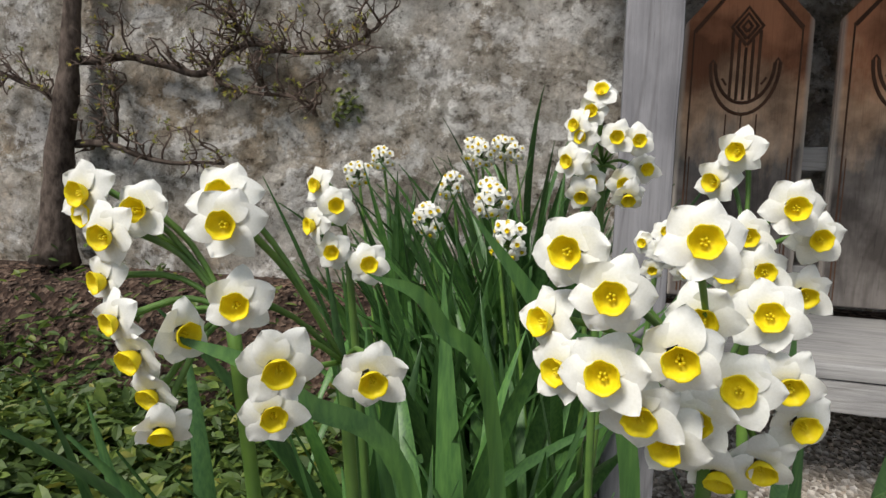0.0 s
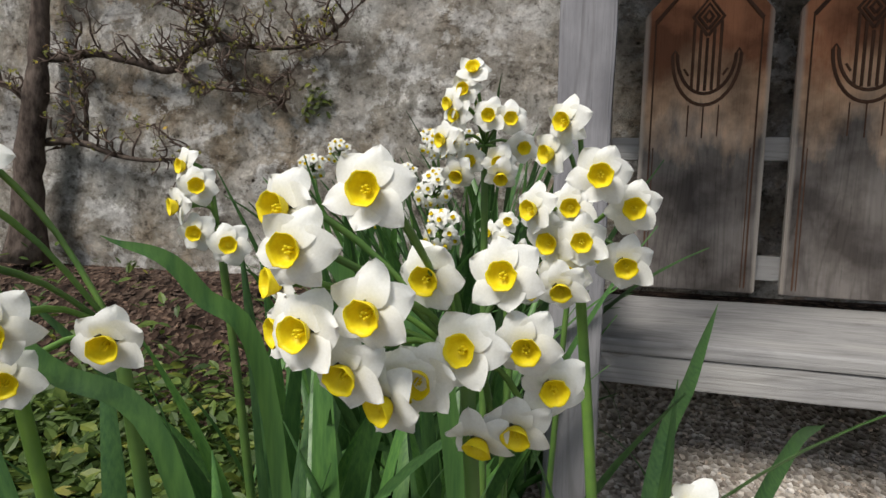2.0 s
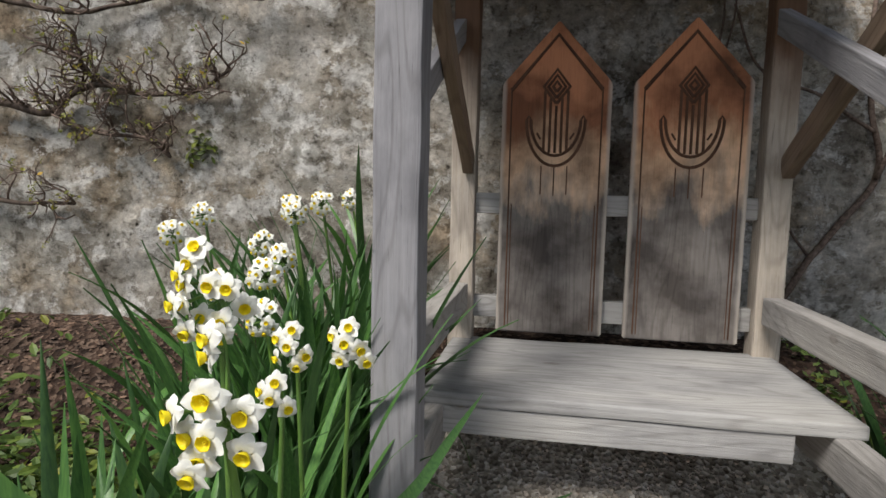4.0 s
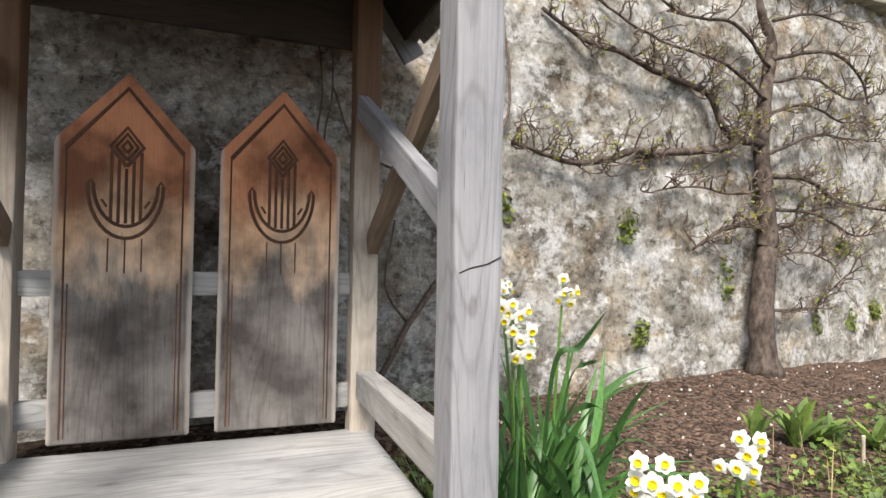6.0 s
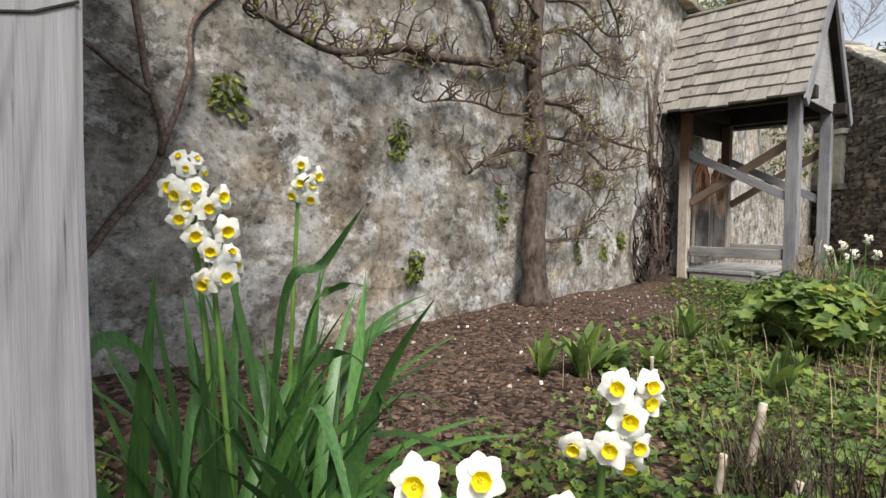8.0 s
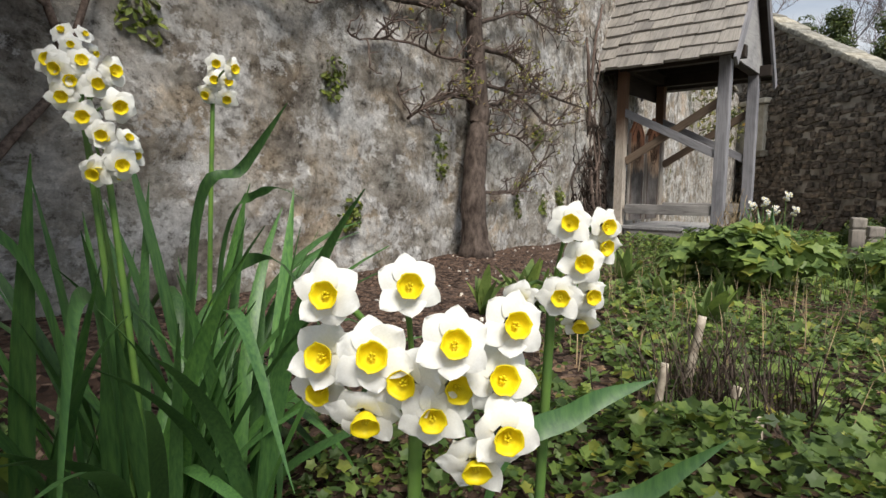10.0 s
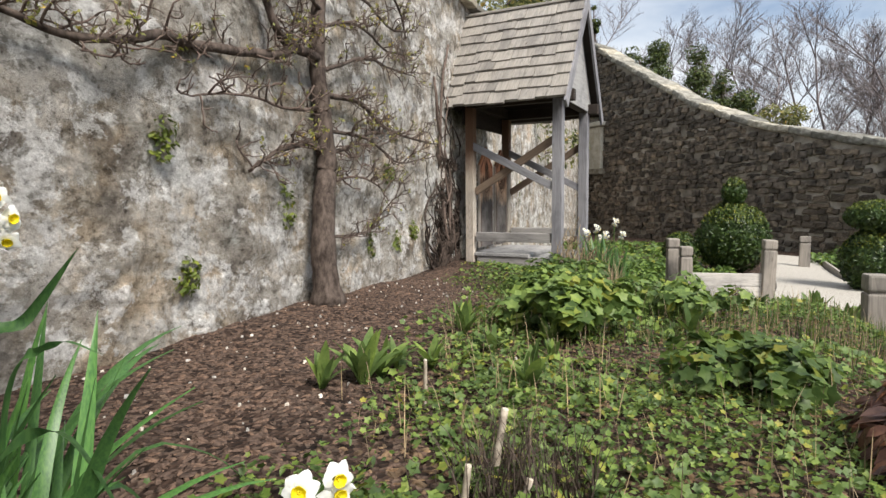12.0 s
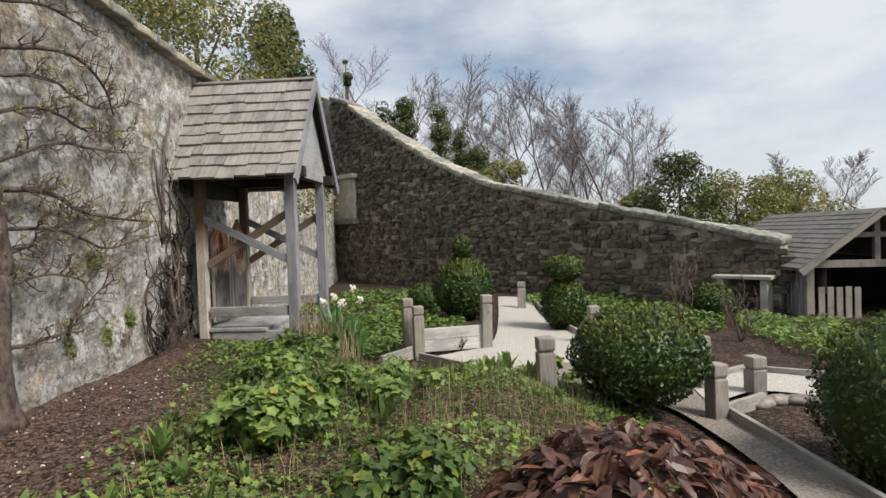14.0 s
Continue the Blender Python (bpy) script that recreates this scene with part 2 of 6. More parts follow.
def m_leaf(name, c1, c2, rough=0.5, spec=0.35, vary="island", trans=0.35, along=None):
    """Leaf: two-tone, with light shining through."""
    m, n, l, b = material(name, rough, spec)
    t = tex(n, l, scale=30, stretch=along or (1, 1, 1), detail=4)
    col = ramp_of(n, l, t.outputs["Fac"], [(0.3, c1), (0.7, c2)])
    r = rand_of(n, vary == "island")
    v = ramp_of(n, l, r, [(0.0, (0.5, 0.55, 0.55)), (0.5, (1.0, 1.0, 1.0)), (0.9, (1.45, 1.35, 1.0)), (1.0, (2.4, 1.5, 1.0))])
    col = mix(n, l, col, v, 1.0, "MULTIPLY")
    l.new(col, b.inputs["Base Color"])
    tr = n.new("ShaderNodeBsdfTranslucent")
    l.new(col, tr.inputs["Color"])
    mx = n.new("ShaderNodeMixShader")
    mx.inputs["Fac"].default_value = trans
    l.new(b.outputs["BSDF"], mx.inputs[1])
    l.new(tr.outputs["BSDF"], mx.inputs[2])
    l.new(mx.outputs["Shader"], n["Material Output"].inputs["Surface"])
    return m


PLASTER = m_plaster()
GREY = m_wood("silvered_oak", (0.20, 0.196, 0.208), (0.295, 0.291, 0.306), (0.10, 0.097, 0.10))
GREY_X = m_wood("silvered_oak_across", (0.265, 0.26, 0.255), (0.40, 0.394, 0.388), (0.15, 0.142, 0.135), axis=0)
GREY_Y = m_wood("silvered_oak_deep", (0.25, 0.237, 0.222), (0.38, 0.362, 0.345), (0.14, 0.125, 0.112), axis=1)
BOARD = m_board(0.21)
BROWN = m_wood("brown_oak", (0.15, 0.105, 0.073), (0.26, 0.195, 0.145), (0.075, 0.05, 0.036))
BACKPOST = m_wood("brown_topped_oak", (0.42, 0.355, 0.285), (0.60, 0.54, 0.47), (0.26, 0.20, 0.15), warm=(0.22, 0.62, (0.085, 0.046, 0.03)))
# Oak toned near-black: the shade under the roofs is put into its colour.
SHADEWOOD = m_wood("shade_toned_timber", (0.028, 0.021, 0.017), (0.052, 0.039, 0.031), (0.014, 0.011, 0.01), axis=0)
SHINGLE = m_wood("weathered_oak_shingle", (0.27, 0.245, 0.215), (0.46, 0.43, 0.39), (0.15, 0.13, 0.11), axis=1)
MULCH = m_soil("bark_mulch", (0.018, 0.011, 0.008), (0.06, 0.037, 0.027), (0.17, 0.12, 0.09), 46)
GRAVEL = m_soil("pale_gravel", (0.20, 0.17, 0.14), (0.42, 0.38, 0.33), (0.68, 0.64, 0.60), 60)


# ---- helpers of the place ----
def part(name, bm, mat, parent=None, label="", smooth=False, m=None):
    me = bpy.data.meshes.new(name)
    bm.to_mesh(me)
    bm.free()
    if smooth:
        me.shade_smooth()
    for one in mat if isinstance(mat, (list, tuple)) else [mat]:
        me.materials.append(one)
    ob = new(name, me)
    if m is not None:
        ob.matrix_basis = m
    if parent:
        ob.parent = parent
    if label:
        ob["label"] = label
    return ob


def raw(name, verts, faces, mat, parent=None, smooth=False, m=None):
    me = bpy.data.meshes.new(name)
    me.from_pydata(verts, [], faces)
    if smooth:
        me.shade_smooth()
    for one in mat if isinstance(mat, (list, tuple)) else [mat]:
        me.materials.append(one)
    ob = new(name, me)
    if m is not None:
        ob.matrix_basis = m
    if parent:
        ob.parent = parent
    return ob


def beam(sx, sy, sz, bev=0.006, wob=0.0, cuts=0, axis=2):
    """A bevelled timber about the origin; wob: unevenness of its edges."""
    bm = bmesh.new()
    bmesh.ops.create_cube(bm, size=1.0)
    bmesh.ops.scale(bm, vec=(sx, sy, sz), verts=bm.verts)
    if cuts:
        es = [e for e in bm.edges if abs((e.verts[0].co - e.verts[1].co)[axis]) > 1e-6]
        bmesh.ops.subdivide_edges(bm, edges=es, cuts=cuts)
    if bev:
        es = [e for e in bm.edges if len(e.link_faces) == 2 and e.calc_face_angle() > 0.5]
        bmesh.ops.bevel(bm, geom=es, offset=bev, segments=2, affect="EDGES", profile=0.6)
    if wob:
        for v in bm.verts:
            v.co += noise.noise_vector(v.co * 6 + Vector((sx * 91, sy * 57, sz * 13))) * wob
    return bm


def strut(a, b, w, d, side=(0, 1, 0)):
    """Pose and length of a timber from a to b whose z runs along it."""
    a, b = Vector(a), Vector(b)
    z = (b - a).normalized()
    y = (Vector(side) - z * Vector(side).dot(z)).normalized()
    x = y.cross(z)
    m = Matrix((x, y, z)).transposed().to_4x4()
    m.translation = (a + b) / 2
    return m, (b - a).length


def empty(name, m, label, category, group=""):
    ob = new(name)
    ob.matrix_basis = m
    ob.empty_display_size = 0.1
    return tagged(ob, label, category, group)


def smooth01(v, a, b):
    t = min(1, max(0, (v - a) / (b - a)))
    return t * t * (3 - 2 * t)


def wall_y(x):
    return 3.28 + 0.115 * (x + 0.8) + 0.06 * max(0.0, x - 2.6)


def ground_z(x, y):
    wy = wall_y(max(-6, min(x, 22)))
    west = -0.02 + 0.44 * smooth01(y, 2.3, wy - 0.15)
    edge = 0.55 - 0.25 * smooth01(x, 3, 7)
    east = -0.02 + 0.40 * smooth01(y, edge - 0.5, edge + 0.6) if y < 2 else 0.38
    k = smooth01(x, 1.15, 2.0)
    z = west * (1 - k) + east * k
    out = max(smooth01(x, 5.1 + 0.9 * max(0, y - 2.0), 7.8 + 1.5 * max(0, y - 2.0)), smooth01(-y, -0.35, 0.9) * smooth01(x, 1.6, 3.0))
    z = z * (1 - out) - 0.30 * out
    z -= 0.07 * smooth01(x, 3.5, 6.0) * (1 - out)
    far = smooth01(x, 9, 14)
    z -= 0.16 * far * smooth01(-y, -3, 6)
    z += 0.018 * noise.noise(Vector((x * 1.7, y * 1.7, 0)))
    return z


def grid_mesh(xs, ys, f):
    verts = [(x, y, f(x, y)) for y in ys for x in xs]
    n = len(xs)
    faces = [(j * n + i, j * n + i + 1, (j + 1) * n + i + 1, (j + 1) * n + i) for j in range(len(ys) - 1) for i in range(n - 1)]
    return verts, faces


def spread(stops):
    out = []
    for (a, b, s) in stops:
        k = max(1, round((b - a) / s))
        out += [a + (b - a) * i / k for i in range(k)]
    return out + [stops[-1][1]]


# ---- ground, one sheet to the horizon ----
gx = spread([(-900, -60, 120), (-60, -8, 8), (-8, -2.5, 0.4), (-2.5, 9, 0.09), (9, 18, 0.3), (18, 60, 6), (60, 900, 120)])
gy = spread([(-900, -60, 120), (-60, -8, 8), (-8, -1.5, 0.35), (-1.5, 5.2, 0.09), (5.2, 12, 0.6), (12, 60, 8), (60, 900, 120)])
v, f = grid_mesh(gx, gy, ground_z)
ground = tagged(raw("ground", v, f, MULCH, smooth=True), "dark bark mulch and soil of the garden beds", "ground", kind="structure")

# ---- plastered garden wall ----
def wall_top(x):
    return 3.38 + 0.033 * (x - 5.4)


def plaster_wall():
    xs = spread([(-9, -3.2, 0.4), (-3.2, 7.5, 0.045), (7.5, 24.2, 0.25)])
    zs = spread([(-0.6, 0.2, 0.4), (0.2, 3.3, 0.05)])
    verts, faces = [], []
    nz = len(zs)
    for x in xs:
        for z in zs:
            p = Vector((x, 0, z))
            stones = noise.cell(Vector((x * 3.1 + noise.noise(p * 1.3) * 0.8, 7, z * 4.3 + noise.noise(p * 1.7 + Vector((9, 0, 0))) * 0.8)))
            d = 0.035 * noise.noise(p * 1.4) + 0.022 * noise.noise(p * 4.0) + 0.012 * noise.noise(p * 9.0) + 0.012 * (stones - 0.5) + 0.007 * noise.noise(p * 21)
            zz = z + max(0.0, z - 1.0) / 2.3 * (wall_top(x) - 3.3)
            verts.append((x, wall_y(x) + d, zz))
    for i in range(len(xs) - 1):
        for j in range(nz - 1):
            faces.append((i * nz + j, (i + 1) * nz + j, (i + 1) * nz + j + 1, i * nz + j + 1))
    base = len(verts)
    for x in xs:
        verts += [(x, wall_y(x) + 0.55, -0.6), (x, wall_y(x) + 0.55, wall_top(x))]
    for i in range(len(xs) - 1):
        a, b2 = base + 2 * i, base + 2 * i + 2
        faces += [(a + 1, b2 + 1, b2, a), (i * nz + nz - 1, (i + 1) * nz + nz - 1, b2 + 1, a + 1)]
    return raw("wall_north", verts, faces, PLASTER, smooth=True)


wall_north = tagged(plaster_wall(), "old garden wall of rubble under flaking lime plaster", "wall", kind="structure")


# ---- the covered seat ----
def board_shape(w, h0, h1, t):
    bm = bmesh.new()
    pts = [(-w / 2, 0), (w / 2, 0), (w / 2, h0), (0, h1), (-w / 2, h0)]
    front = bm.faces.new([bm.verts.new((x, 0, z)) for x, z in pts])
    r = bmesh.ops.extrude_face_region(bm, geom=[front])
    bmesh.ops.translate(bm, vec=(0, t, 0), verts=[e for e in r["geom"] if isinstance(e, bmesh.types.BMVert)])
    bmesh.ops.bevel(bm, geom=bm.edges[:], offset=0.005, segments=2, affect="EDGES")
    bmesh.ops.recalc_face_normals(bm, faces=bm.faces)
    return bm


def groove(pts, r, closed=False):
    """A carved line, as a thin raised half-round along points."""
    n = len(pts)
    verts, faces = [], []
    for i, p in enumerate(pts):
        a = Vector(pts[(i + 1) % n if closed else min(i + 1, n - 1)])
        b = Vector(pts[i - 1 if closed else max(i - 1, 0)])
        d = (a - b).normalized()
        s = Vector((-d.z, 0, d.x))
        p = Vector(p)
        verts += [p - s * r, p - s * r * 0.5 - Vector((0, r * 0.55, 0)), p + s * r * 0.5 - Vector((0, r * 0.55, 0)), p + s * r]
    m = n if closed else n - 1
    for i in range(m):
        a, b = 4 * i, 4 * ((i + 1) % n)
        faces += [(a + k, b + k, b + k + 1, a + k + 1) for k in range(3)]
    return verts, faces


HALF, FRONT, BACK = 0.59, -0.5, 0.5
CARVED = m_wood("carved_dark_oak", (0.075, 0.038, 0.024), (0.14, 0.072, 0.044), (0.04, 0.02, 0.014))


def covered_seat(m, label, roof=True):
    seat = empty("covered_seat", m, label, "garden seat", "covered seats along the wall")
    top = 2.2
    for sx in (-1, 1):
        part("front_post", beam(0.112, 0.112, top + 0.35, 0.008, 0.004, 14), GREY, seat, m=pose(sx * HALF, FRONT, top / 2 - 0.175))
        part("back_post", beam(0.10, 0.10, top + 0.2, 0.007, 0.003, 14), BACKPOST, seat, "oak post, brown above and bleached below", m=pose(sx * HALF, BACK + 0.05, top / 2 - 0.1))
        part("armrest", beam(0.075, 0.9, 0.105, 0.008, 0.003, 8, 1), GREY_Y, seat, m=pose(sx * HALF, 0.02, 0.645))
        part("side_rail", beam(0.07, 0.9, 0.12, 0.008, 0.003, 8, 1), GREY_Y, seat, m=pose(sx * (HALF - 0.02), 0.02, 0.36))
        x = sx * HALF
        for a, b, off in (((x, FRONT + 0.04, 1.75), (x, BACK, 1.17), 0.022), ((x, BACK + 0.02, 1.71), (x, FRONT + 0.05, 1.22), -0.022)):
            mm, ln = strut(a, b, 0, 0, (1, 0, 0))
            part("cross_brace", beam(0.082, 0.042, ln, 0.005, 0.002, 8), GREY if off < 0 else BROWN, seat, m=Matrix.Translation((off, 0, 0)) @ mm)
        part("wall_plate", beam(0.10, 1.45, 0.12, 0.006), SHADEWOOD, seat, m=pose(x, 0.05, top + 0.0))
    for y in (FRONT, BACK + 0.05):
        part("tie_beam", beam(2 * HALF + 0.1, 0.09, 0.12, 0.006), SHADEWOOD, seat, m=pose(0, y, top + 0.02))
    # Assumed board: a dark sheet standing in for the shade high on the wall.
    part("back_boarding", beam(2 * HALF + 0.1, 0.03, 0.40, 0.003), SHADEWOOD, seat, m=pose(0, BACK + 0.125, top - 0.04))
    # seat slab, apron
    part("seat_slab", beam(1.235, 0.72, 0.042, 0.008, 0.003, 10, 0), GREY_X, seat, m=pose(0, 0.19, 0.439))
    part("apron", beam(1.0, 0.045, 0.085, 0.005, 0.002, 8, 0), GREY_X, seat, m=pose(-0.06, -0.14, 0.374))
    for z, h in ((1.02, 0.085), (0.59, 0.09)):
        part("back_rail", beam(2 * HALF - 0.1, 0.045, h, 0.006, 0.002, 8, 0), GREY_X, seat, "pale grey oak rail", m=pose(0, BACK + 0.065, z))
    for cx, w in ((-0.23, 0.42), (0.274, 0.424)):
        b = part("back_board", board_shape(w, 0.99, 1.23, 0.032), BOARD, seat, "oak back board with pointed top, red-brown above, grey below", m=pose(cx, BACK, 0.5))
        carve(b, w)
    if roof:
        seat_roof(seat, top)
    return seat


def carve(b, w):
    """A crescent, five upright lines under a small arch, a nested diamond and a border line."""
    y = -0.001
    arc = [math.pi + math.pi * i / 18 for i in range(19)]
    lines = []
    for r, deep in ((0.113, 0.178), (0.096, 0.138)):
        lines.append(([(r * math.cos(t), y, 0.85 + deep * math.sin(t)) for t in arc], 0.0058))
    for sx in (-1, 1):
        lines.append(([(sx * 0.113, y, 0.85), (sx * 0.1045, y, 0.865), (sx * 0.096, y, 0.85)], 0.004))
        lines.append(([(sx * 0.072, y, 0.80), (sx * 0.056, y, 0.775)], 0.004))
    for k in (-0.044, -0.022, 0.0, 0.022, 0.044):
        lines.append(([(k, y, 0.722 + 1.2 * k * k), (k, y, 0.905 + 1.3 * abs(k))], 0.0052))
    for r in (0.066, 0.044, 0.020):
        lines.append(([(0, y, 0.978 - r), (r * 0.76, y, 0.978), (0, y, 0.978 + r), (-r * 0.76, y, 0.978), (0, y, 0.978 - r)], 0.0062))
    e = w / 2 - 0.036
    lines.append(([(-e, y, 0.02), (-e, y, 0.965), (0, y, 1.175), (e, y, 0.965), (e, y, 0.02)], 0.003))
    lines.append(([(-e, y, 0.965), (0, y, 1.175), (e, y, 0.965)], 0.0075))
    lines.append(([(-e + 0.012, y, 0.02), (-e + 0.012, y, 0.52)], 0.002))
    lines.append(([(e - 0.012, y, 0.02), (e - 0.012, y, 0.52)], 0.002))
    for k, z in ((-0.05, 0.56), (0.0, 0.555), (0.05, 0.56)):
        lines.append(([(k, y, 0.672), (k, y, z)], 0.0024))
    for pts, r in lines:
        v1, f1 = groove(pts, r)
        raw("carved_line", v1, f1, CARVED, b)


def seat_roof(seat, top):
    eave, rise, half = top - 0.06, 1.21, HALF + 0.26
    y0, y1 = FRONT - 0.14, BACK + 0.40
    slope = math.hypot(half, rise)
    ang = math.atan2(rise, half)
    rnd = random.Random(5)
    for sx in (-1, 1):
        d = Vector((-sx * half, 0, rise)).normalized()
        nrm = Vector((sx * rise, 0, half)).normalized()
        mm, ln = strut((sx * half, (y0 + y1) / 2, eave), (0, (y0 + y1) / 2, eave + rise), 0, 0, nrm)
        deck = part("roof_slope", beam(y1 - y0, 0.022, slope, 0.0), SHADEWOOD, seat, "boarded underside of shingled roof, its shade put into the colour", m=mm)
        rows = 9
        for r in range(rows):
            y = y0 - 0.02
            while y < y1 + 0.01:
                w = rnd.uniform(0.11, 0.27)
                w = min(w, y1 + 0.03 - y)
                if w < 0.04:
                    break
                L = slope / rows * 1.35
                s = beam(w - 0.005, rnd.uniform(0.022, 0.034), L, 0.003)
                c = Vector((sx * half, y + w / 2, eave)) + d * (slope / rows * (r + 0.42) + rnd.uniform(-0.022, 0.012)) + nrm * (0.030 + rnd.uniform(0, 0.007))
                m2 = mm.copy()
                m2.translation = c
                m2 = m2 @ pose(0, 0, 0, 7.5 + rnd.uniform(-1.5, 1.5), rnd.uniform(-1, 1), 0)
                sh = part("shingle", s, SHINGLE_Z, m=mm.inverted() @ m2)
                sh.parent = deck
                y += w
        for yy in (y0 - 0.02, y1 + 0.0):
            m3, l3 = strut((sx * (half + 0.03), yy, eave - 0.06), (0, yy, eave + rise - 0.01), 0, 0, (0, 1, 0))
            part("barge_board", beam(0.11, 0.028, l3 + 0.05, 0.004, 0.002, 6), GREY, seat, m=m3)
    ridge = part("ridge_cap", beam(0.13, y1 - y0 + 0.05, 0.03, 0.008), SHINGLE, seat, m=pose(0, (y0 + y1) / 2, eave + rise + 0.03))
    # gable boarding
    bm = bmesh.new()
    fr = bm.faces.new([bm.verts.new(p) for p in ((-half + 0.08, 0, 0), (half - 0.08, 0, 0), (0, 0, rise - 0.1))])
    ex = bmesh.ops.extrude_face_region(bm, geom=[fr])
    bmesh.ops.translate(bm, vec=(0, 0.03, 0), verts=[e for e in ex["geom"] if isinstance(e, bmesh.types.BMVert)])
    bmesh.ops.recalc_face_normals(bm, faces=bm.faces)
    part("gable_boarding", bm, GREY_X, seat, m=pose(0, FRONT - 0.06, eave + 0.03))


SHINGLE_Z = m_wood("weathered_oak_shingle_lengthwise", (0.20, 0.182, 0.16), (0.37, 0.345, 0.31), (0.10, 0.088, 0.075), axis=2)
def post_marks(seat):
    """The long check of one front post."""
    black = m_simple("open_check", (0.008, 0.006, 0.005), (0.03, 0.025, 0.02), 30)
    y = FRONT - 0.0575
    v, f = groove([(HALF - 0.045, y, 1.092), (HALF - 0.02, y, 1.103), (HALF + 0.02, y, 1.112), (HALF + 0.052, y, 1.128)], 0.0014)
    raw("crack", v, f, black, seat)


seat_1 = covered_seat(pose(0.435, 2.5, 0), "weathered oak two-person seat under a roof, carved back boards")
seat_2 = covered_seat(pose(7.83, 3.72, -0.04, 0, 0, 1.5), "weathered oak covered seat with a steep shingled gable roof")
post_marks(seat_1)


# ---- narcissus ----
PETAL = m_leaf("narcissus_petal", (0.84, 0.84, 0.79), (0.92, 0.92, 0.88), rough=0.55, spec=0.25, vary="object", trans=0.25)
CUP = m_leaf("narcissus_cup", (0.88, 0.70, 0.010), (0.94, 0.80, 0.02), rough=0.5, spec=0.3, vary="object", trans=0.2)
BLADE = m_leaf("narcissus_blade", (0.038, 0.105, 0.034), (0.095, 0.205, 0.055), rough=0.42, spec=0.45, vary="object", trans=0.25, along=(6, 6, 0.5))
STALK = m_leaf("narcissus_stalk", (0.09, 0.19, 0.05), (0.16, 0.28, 0.06), rough=0.45, spec=0.4, vary="object", trans=0.15)
for petal_m, range_ in ((PETAL, (0.92, 0.97, 1.0, 1.02)), (CUP, (0.92, 0.97, 1.0, 1.02)), (BLADE, (0.62, 1.0, 1.25, 1.45)), (STALK, (0.7, 1.0, 1.2, 1.3))):
    for nd in petal_m.node_tree.nodes:
        if nd.type == "VALTORGB" and len(nd.color_ramp.elements) == 4:
            for e, k in zip(nd.color_ramp.elements, range_):
                e.color = (k, k, k * (1.0 if k < 1.1 else 0.8), 1)


def petals_mesh(seed):
    """Six broad overlapping tepals about +z, a flower one unit across."""
    rnd = random.Random(seed)
    verts, faces = [], []
    for k in range(6):
        a = math.pi / 3 * k + rnd.uniform(-0.08, 0.08)
        L, W = (0.56 if k % 2 else 0.53) * rnd.uniform(0.93, 1.06), (0.225 if k % 2 else 0.26) * rnd.uniform(0.9, 1.08)
        back, twist, curl = rnd.uniform(-0.20, 0.06), rnd.uniform(-0.35, 0.35), rnd.uniform(-0.10, 0.14)
        base = len(verts)
        n, m = 9, 4
        for i in range(n + 1):
            u = i / n
            w = W * 2.25 * (u + 0.16) ** 0.62 * max(0.0, 1 - u) ** 0.80
            for j in range(m + 1):
                v = j / m * 2 - 1
                r = 0.08 + (L - 0.08) * u
                x, y = r, w * v
                z = back * u * u + 0.035 * (1 - v * v) * math.sin(u * 3) + twist * v * w * u + curl * u ** 3 + (0.012 if k % 2 else -0.012) + 0.026 * math.sin(u * 8 + k * 2 + 3.5 * v) * u + 0.03 * v * v * math.sin(u * 5 + k)
                verts.append((x * math.cos(a) - y * math.sin(a), x * math.sin(a) + y * math.cos(a), z))
        for i in range(n):
            for j in range(m):
                q = base + i * (m + 1) + j
                faces.append((q, q + m + 1, q + m + 2, q + 1))
    hub = len(verts)
    verts.append((0, 0, 0.0))
    row = (m + 1) * (n + 1)
    for k in range(6):
        faces += [(hub, k * row + j, k * row + j + 1) for j in range(m)]
        faces.append((hub, k * row + m, (k + 1) % 6 * row))
    me = bpy.data.meshes.new("floret")
    me.from_pydata(verts, [], faces)
    me.shade_smooth()
    me.materials.append(PETAL)
    return me


def cup_mesh(seed):
    rnd = random.Random(seed)
    n, prof = 20, [(0.02, 0.035), (0.09, 0.02), (0.135, 0.08), (0.16, 0.15), (0.185, 0.20), (0.178, 0.205), (0.15, 0.15), (0.125, 0.09), (0.08, 0.045), (0.0, 0.04)]
    verts, faces = [], []
    ph = rnd.uniform(0, 6)
    for i, (r, z) in enumerate(prof):
        for k in range(n):
            a = 2 * math.pi * k / n
            f = 1 + (0.05 * math.sin(6 * a + ph) + 0.03 * math.sin(11 * a)) * (1 if 3 <= i <= 6 else 0.2)
            verts.append((r * f * math.cos(a), r * f * math.sin(a), z))
    for i in range(len(prof) - 1):
        for k in range(n):
            faces.append((i * n + k, i * n + (k + 1) % n, (i + 1) * n + (k + 1) % n, (i + 1) * n + k))
    for k in range(5):
        a = 1.25 * k
        b = len(verts)
        cx, cy = 0.035 * math.cos(a), 0.035 * math.sin(a)
        for z in (0.04, 0.13):
            verts += [(cx + dx, cy + dy, z) for dx, dy in ((-0.012, -0.012), (0.012, -0.012), (0.012, 0.012), (-0.012, 0.012))]
        faces += [(b + q, b + (q + 1) % 4, b + 4 + (q + 1) % 4, b + 4 + q) for q in range(4)] + [(b + 4, b + 5, b + 6, b + 7)]
    me = bpy.data.meshes.new("cup")
    me.from_pydata(verts, [], faces)
    me.shade_smooth()
    me.materials.append(CUP)
    return me


